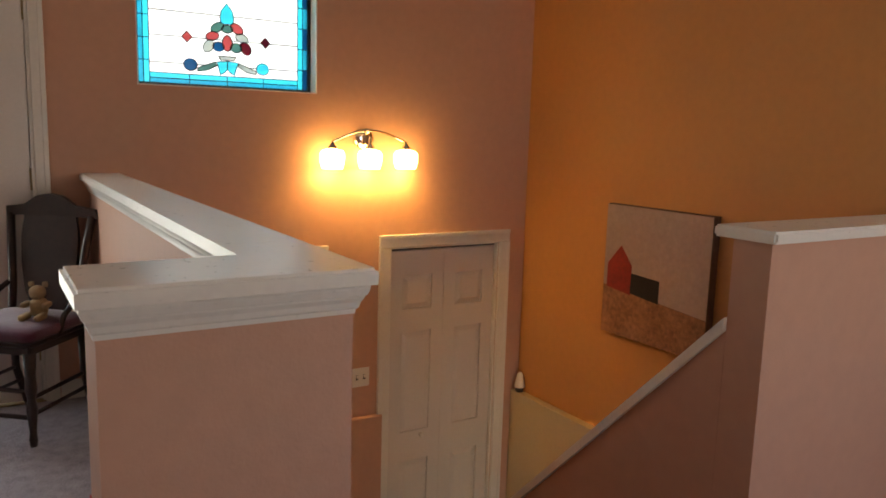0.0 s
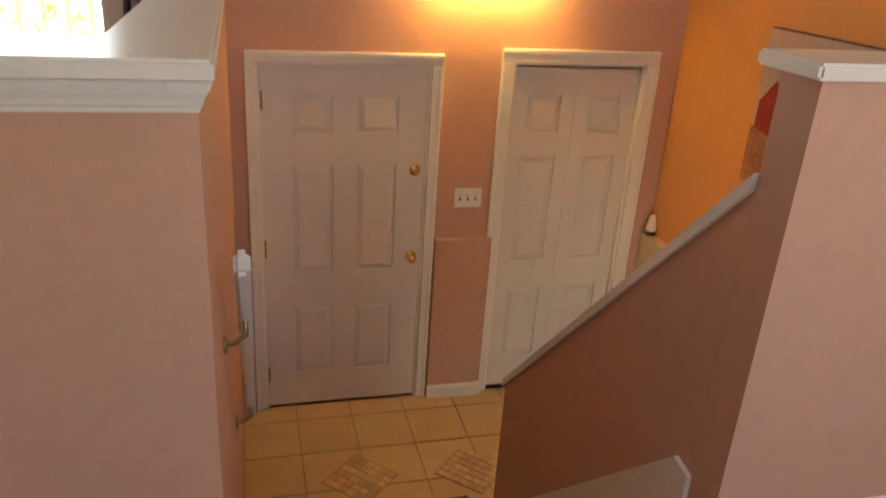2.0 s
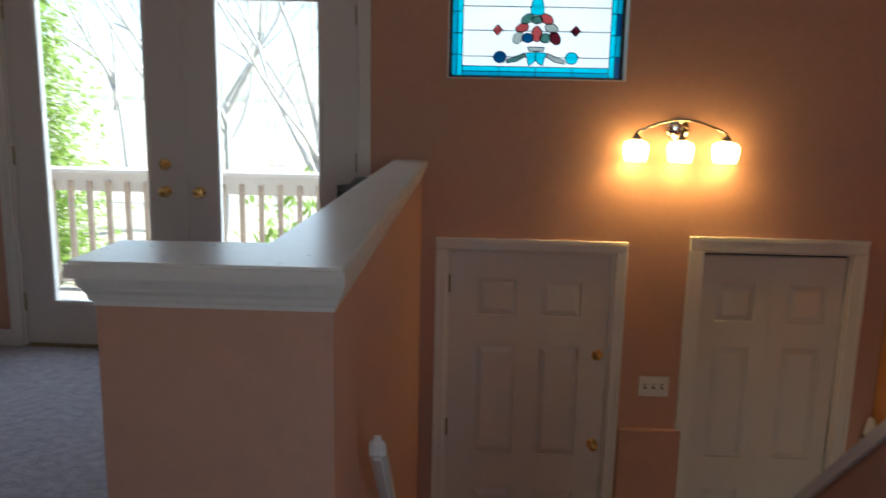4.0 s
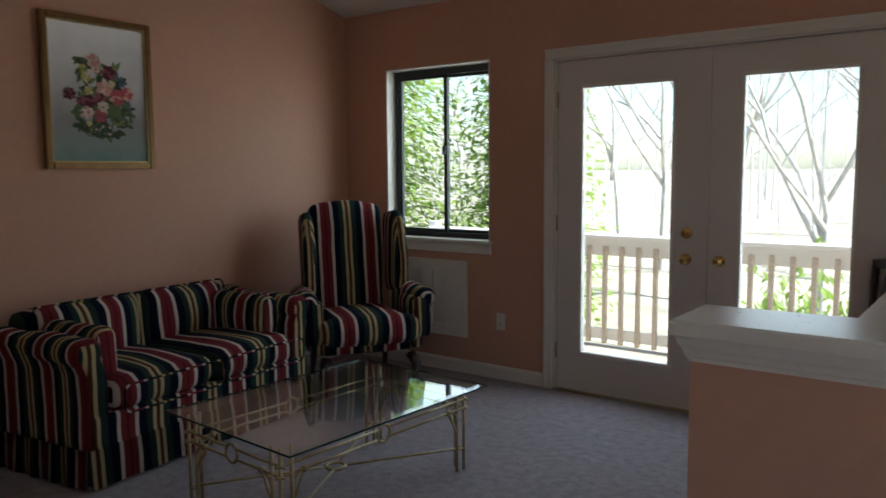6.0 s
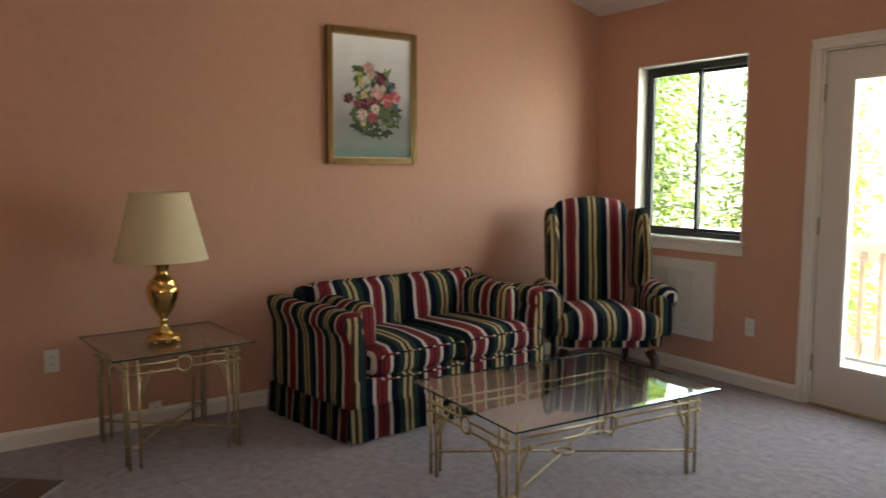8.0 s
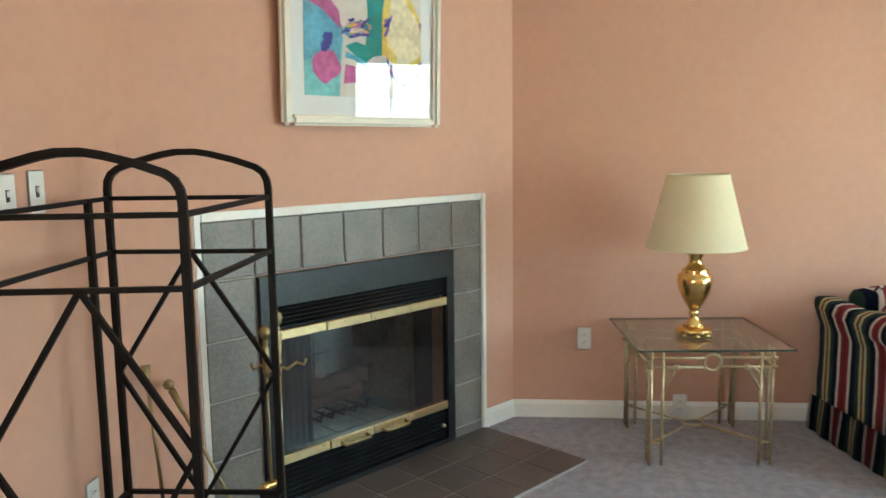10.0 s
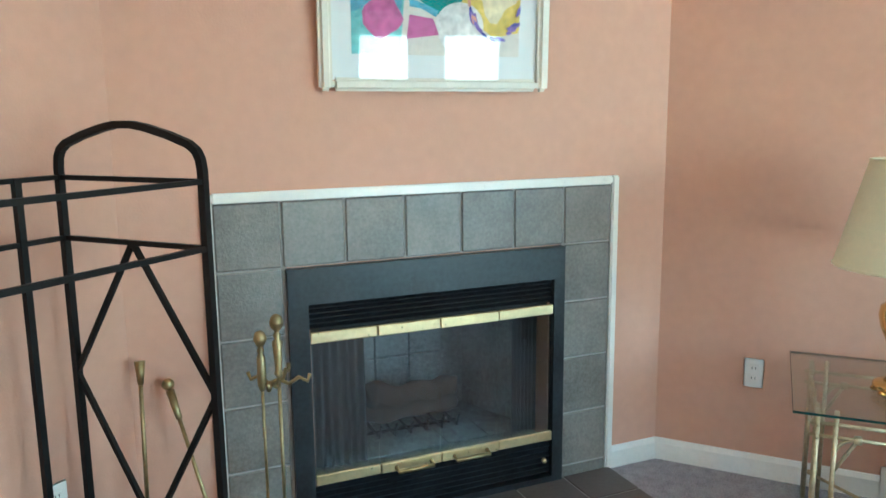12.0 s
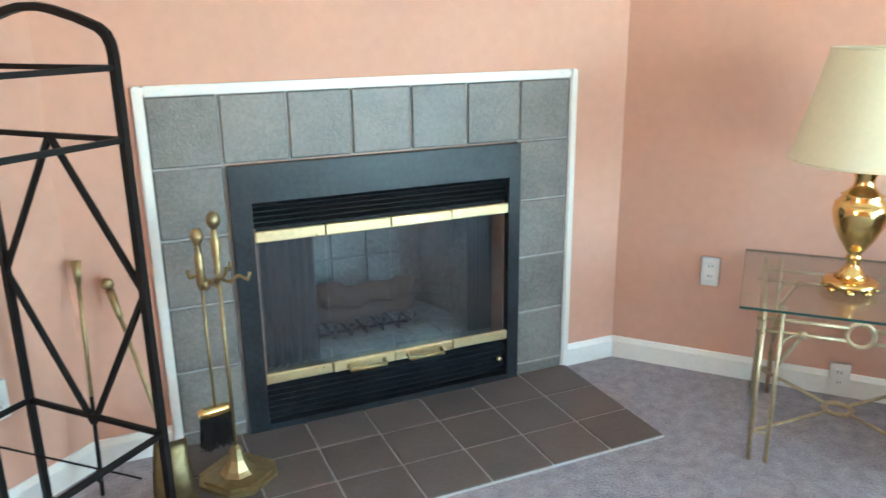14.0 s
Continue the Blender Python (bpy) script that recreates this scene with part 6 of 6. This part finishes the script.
def sprays(bm, c, d, count, spread, size):
    for _ in range(count):
        p = c + Vector((random.gauss(0, spread), random.gauss(0, spread), random.gauss(0, spread * 0.45)))
        a = (d + Vector((random.uniform(-0.8, 0.8), random.uniform(-0.8, 0.8), random.uniform(-0.7, 0.1)))).normalized()
        b = a.cross(Vector((random.uniform(-0.4, 0.4), random.uniform(-0.4, 0.4), 1))).normalized()
        s = size * random.uniform(0.6, 1.4)
        bm.faces.new([bm.verts.new(p + q) for q in (Vector(), a * s * 0.5 + b * s * 0.2, a * s, a * s * 0.5 - b * s * 0.2)])


def hemlock(x, y, h, rad):
    t = thing("evergreen_tree", pose(x, y, OUT - 0.05), "green hemlock with drooping needle sprays", "tree", "evergreen trees")
    part("trunk", tube(bmesh.new(), [(0, 0, 0), (0.05, 0, h * 0.5), (0, 0, h)], 0.16, 8, 0.02), BARK, t, smooth=True)
    bl, bn = bmesh.new(), bmesh.new()
    for i in range(64):
        z = h * (0.08 + 0.9 * i / 64)
        w = i * 2.4 + random.uniform(-0.3, 0.3)
        ln = rad * (1.05 - 0.9 * i / 64) * random.uniform(0.75, 1.1)
        d = Vector((math.cos(w), math.sin(w), 0))
        pts = [Vector((0, 0, z)) + d * ln * k / 5 + Vector((0, 0, 0.12 * ln * math.sin(k * 0.7) - 0.05 * ln * k * k / 12)) for k in range(6)]
        tube(bl, pts, 0.022, 4, 0.005, caps=False)
        for k in range(1, 6):
            sprays(bn, pts[k], d, 42, 0.17 + 0.05 * k, 0.19)
    part("limbs", bl, BARK, t), part("crown", bn, LEAF, t, "green needle sprays")


hemlock(-10.3, 12.2, 9.5, 2.8), hemlock(-13.5, 15.5, 11, 3.6), hemlock(-8.2, 14.5, 6.5, 1.6), hemlock(-7.15, 13.0, 6.5, 0.8)
for x, y, h, r, dp in ((-1.9, 12.5, 9, 0.12, 4), (-4.8, 17, 10, 0.16, 3), (1.4, 16, 10, 0.15, 3), (-0.8, 21, 11, 0.16, 3), (-7.5, 21, 12, 0.17, 3), (4.5, 20, 11, 0.16, 3), (-3.0, 26, 12, 0.16, 2), (2.2, 27, 12, 0.15, 2), (-10.5, 25, 12, 0.17, 2), (-15, 22, 12, 0.17, 2), (7.5, 27, 12, 0.16, 2)):
    bare_tree(x, y, h, r, dp)
bm = bmesh.new()
for i in range(240):
    y = random.uniform(30, 58)
    x = random.uniform(-38, 24)
    z = OUT + 0.035 * (y - 12) - 0.1
    h = random.uniform(7, 14)
    top = Vector((x + random.uniform(-0.6, 0.6), y, z + h))
    tube(bm, [(x, y, z), (x + random.uniform(-0.2, 0.2), y, z + h * 0.5), top], random.uniform(0.03, 0.09), 5, 0.015, caps=False)
    for k in range(16):
        f = random.uniform(0.15, 0.98)
        q = Vector((x, y, z)).lerp(top, f)
        tube(bm, [q, q + Vector((random.uniform(-1.4, 1.4), random.uniform(-0.5, 0.5), random.uniform(-0.1, 1.3)))], 0.02, 3, 0.005, caps=False)
tagged(part("far_woods", bm, HAZEBARK), "distant bare grey woodland trunks and branches, paled for haze", "woods", kind="stuff")
for x, y, r in ((-1.1, 7.6, 0.55), (0.1, 7.9, 0.6), (-0.5, 10.5, 0.6), (-6.2, 9.2, 0.7), (-7.6, 8.8, 0.6)):
    t = thing("bush", pose(x, y, OUT - 0.02), "green broadleaf shrub beyond the deck", "bush", "shrubs")
    bs, bl = bmesh.new(), bmesh.new()
    for k in range(26):
        w, e = random.uniform(0, 6.28), random.uniform(0.2, 1)
        tip = Vector((r * math.cos(w) * e, r * math.sin(w) * e, random.uniform(0.6, 1.0) * (2.45 if y < 9 else 1.5) * (1.1 - 0.4 * e)))
        tube(bs, [(0, 0, 0), tip * 0.55 + Vector((0, 0, 0.1)), tip], 0.014, 4, 0.004, caps=False)
        sprays(bl, tip, tip.normalized(), 16, 0.14, 0.13), sprays(bl, tip * 0.75, tip.normalized(), 12, 0.14, 0.13)
    part("stems", bs, BARK, t), part("crown", bl, LEAF, t, "green leaves")

# ---------------- tiles ----------------
TW = (1.48 - 0.03) / 7


def tile(parent, x0, y0, z0, x1, y1, z1, m, b=0.004):
    return part("tile", bx(x0, y0, z0, x1, y1, z1, bevel=b), m, parent)


G = 0.003
for i in range(7):
    tile(fp, 0.03 + TW * i + G, -0.018, 0.93 + G, 0.03 + TW * (i + 1) - G, -0.010, 1.145 - G, SURROUND)
zs_ = [0.93, 0.71, 0.49, 0.27, 0.055, 0.0]
for a, b in zip(zs_, zs_[1:]):
    for u0 in (0.03, 1.48 - TW):
        tile(fp, u0 + G, -0.018, b + G * (b > 0), u0 + TW - G, -0.010, a - G, SURROUND)
hearth = thing("hearth", DIAG, "flat hearth of brown ceramic tiles with pale grout", "hearth")
hearth["kind"] = "structure"
part("grout_bed", bx(0.0, -0.622, -0.002, 1.50, -0.012, 0.008), GREYGROUT, hearth, "pale grout")
HW, HD = 1.50 / 7, 0.613 / 3
for i in range(7):
    for j in range(3):
        tile(hearth, HW * i + G, -0.012 - HD * (j + 1) + G, 0.007, HW * (i + 1) - G, -0.012 - HD * j - G, 0.0125, HEARTH, 0.0025)
landing = thing("landing_tiles", pose(0, 0, LAND), "beige ceramic floor tiles with small mosaic diamonds", "floor tiles")
landing["kind"] = "structure"
T = 0.318
for i in range(8):
    for j in range(5):
        x0, y1 = 0.232 + T * i, FY + 0.1 - 0.25 - T * (j - 1)
        x0_, x1_ = max(0.248, x0 + G), min(RX - 0.062, x0 + T - G)
        y0_, y1_ = max(3.05, y1 - T + G), min(FY + 0.1, y1 - G)
        if x1_ - x0_ > 0.02 and y1_ - y0_ > 0.02:
            tile(landing, x0_, y0_, -0.008, x1_, y1_, 0, LANDTILE, 0.002)
for cx, cy in ((0.84, 3.61), (1.44, 3.585)):
    mz = part("mosaic_bed", bx(-0.145, -0.145, 0.0005, 0.145, 0.145, 0.003), GROUT, landing, "grout of a mosaic diamond")
    mz.matrix_basis = pose(cx, cy, 0, 0, 0, 45)
    for i in range(6):
        for j in range(6):
            part("mosaic_tile", bx(-0.141 + i * 0.047, -0.141 + j * 0.047, 0.002, -0.141 + i * 0.047 + 0.043, -0.141 + j * 0.047 + 0.043, 0.006, bevel=0.001), MOSAIC, mz)
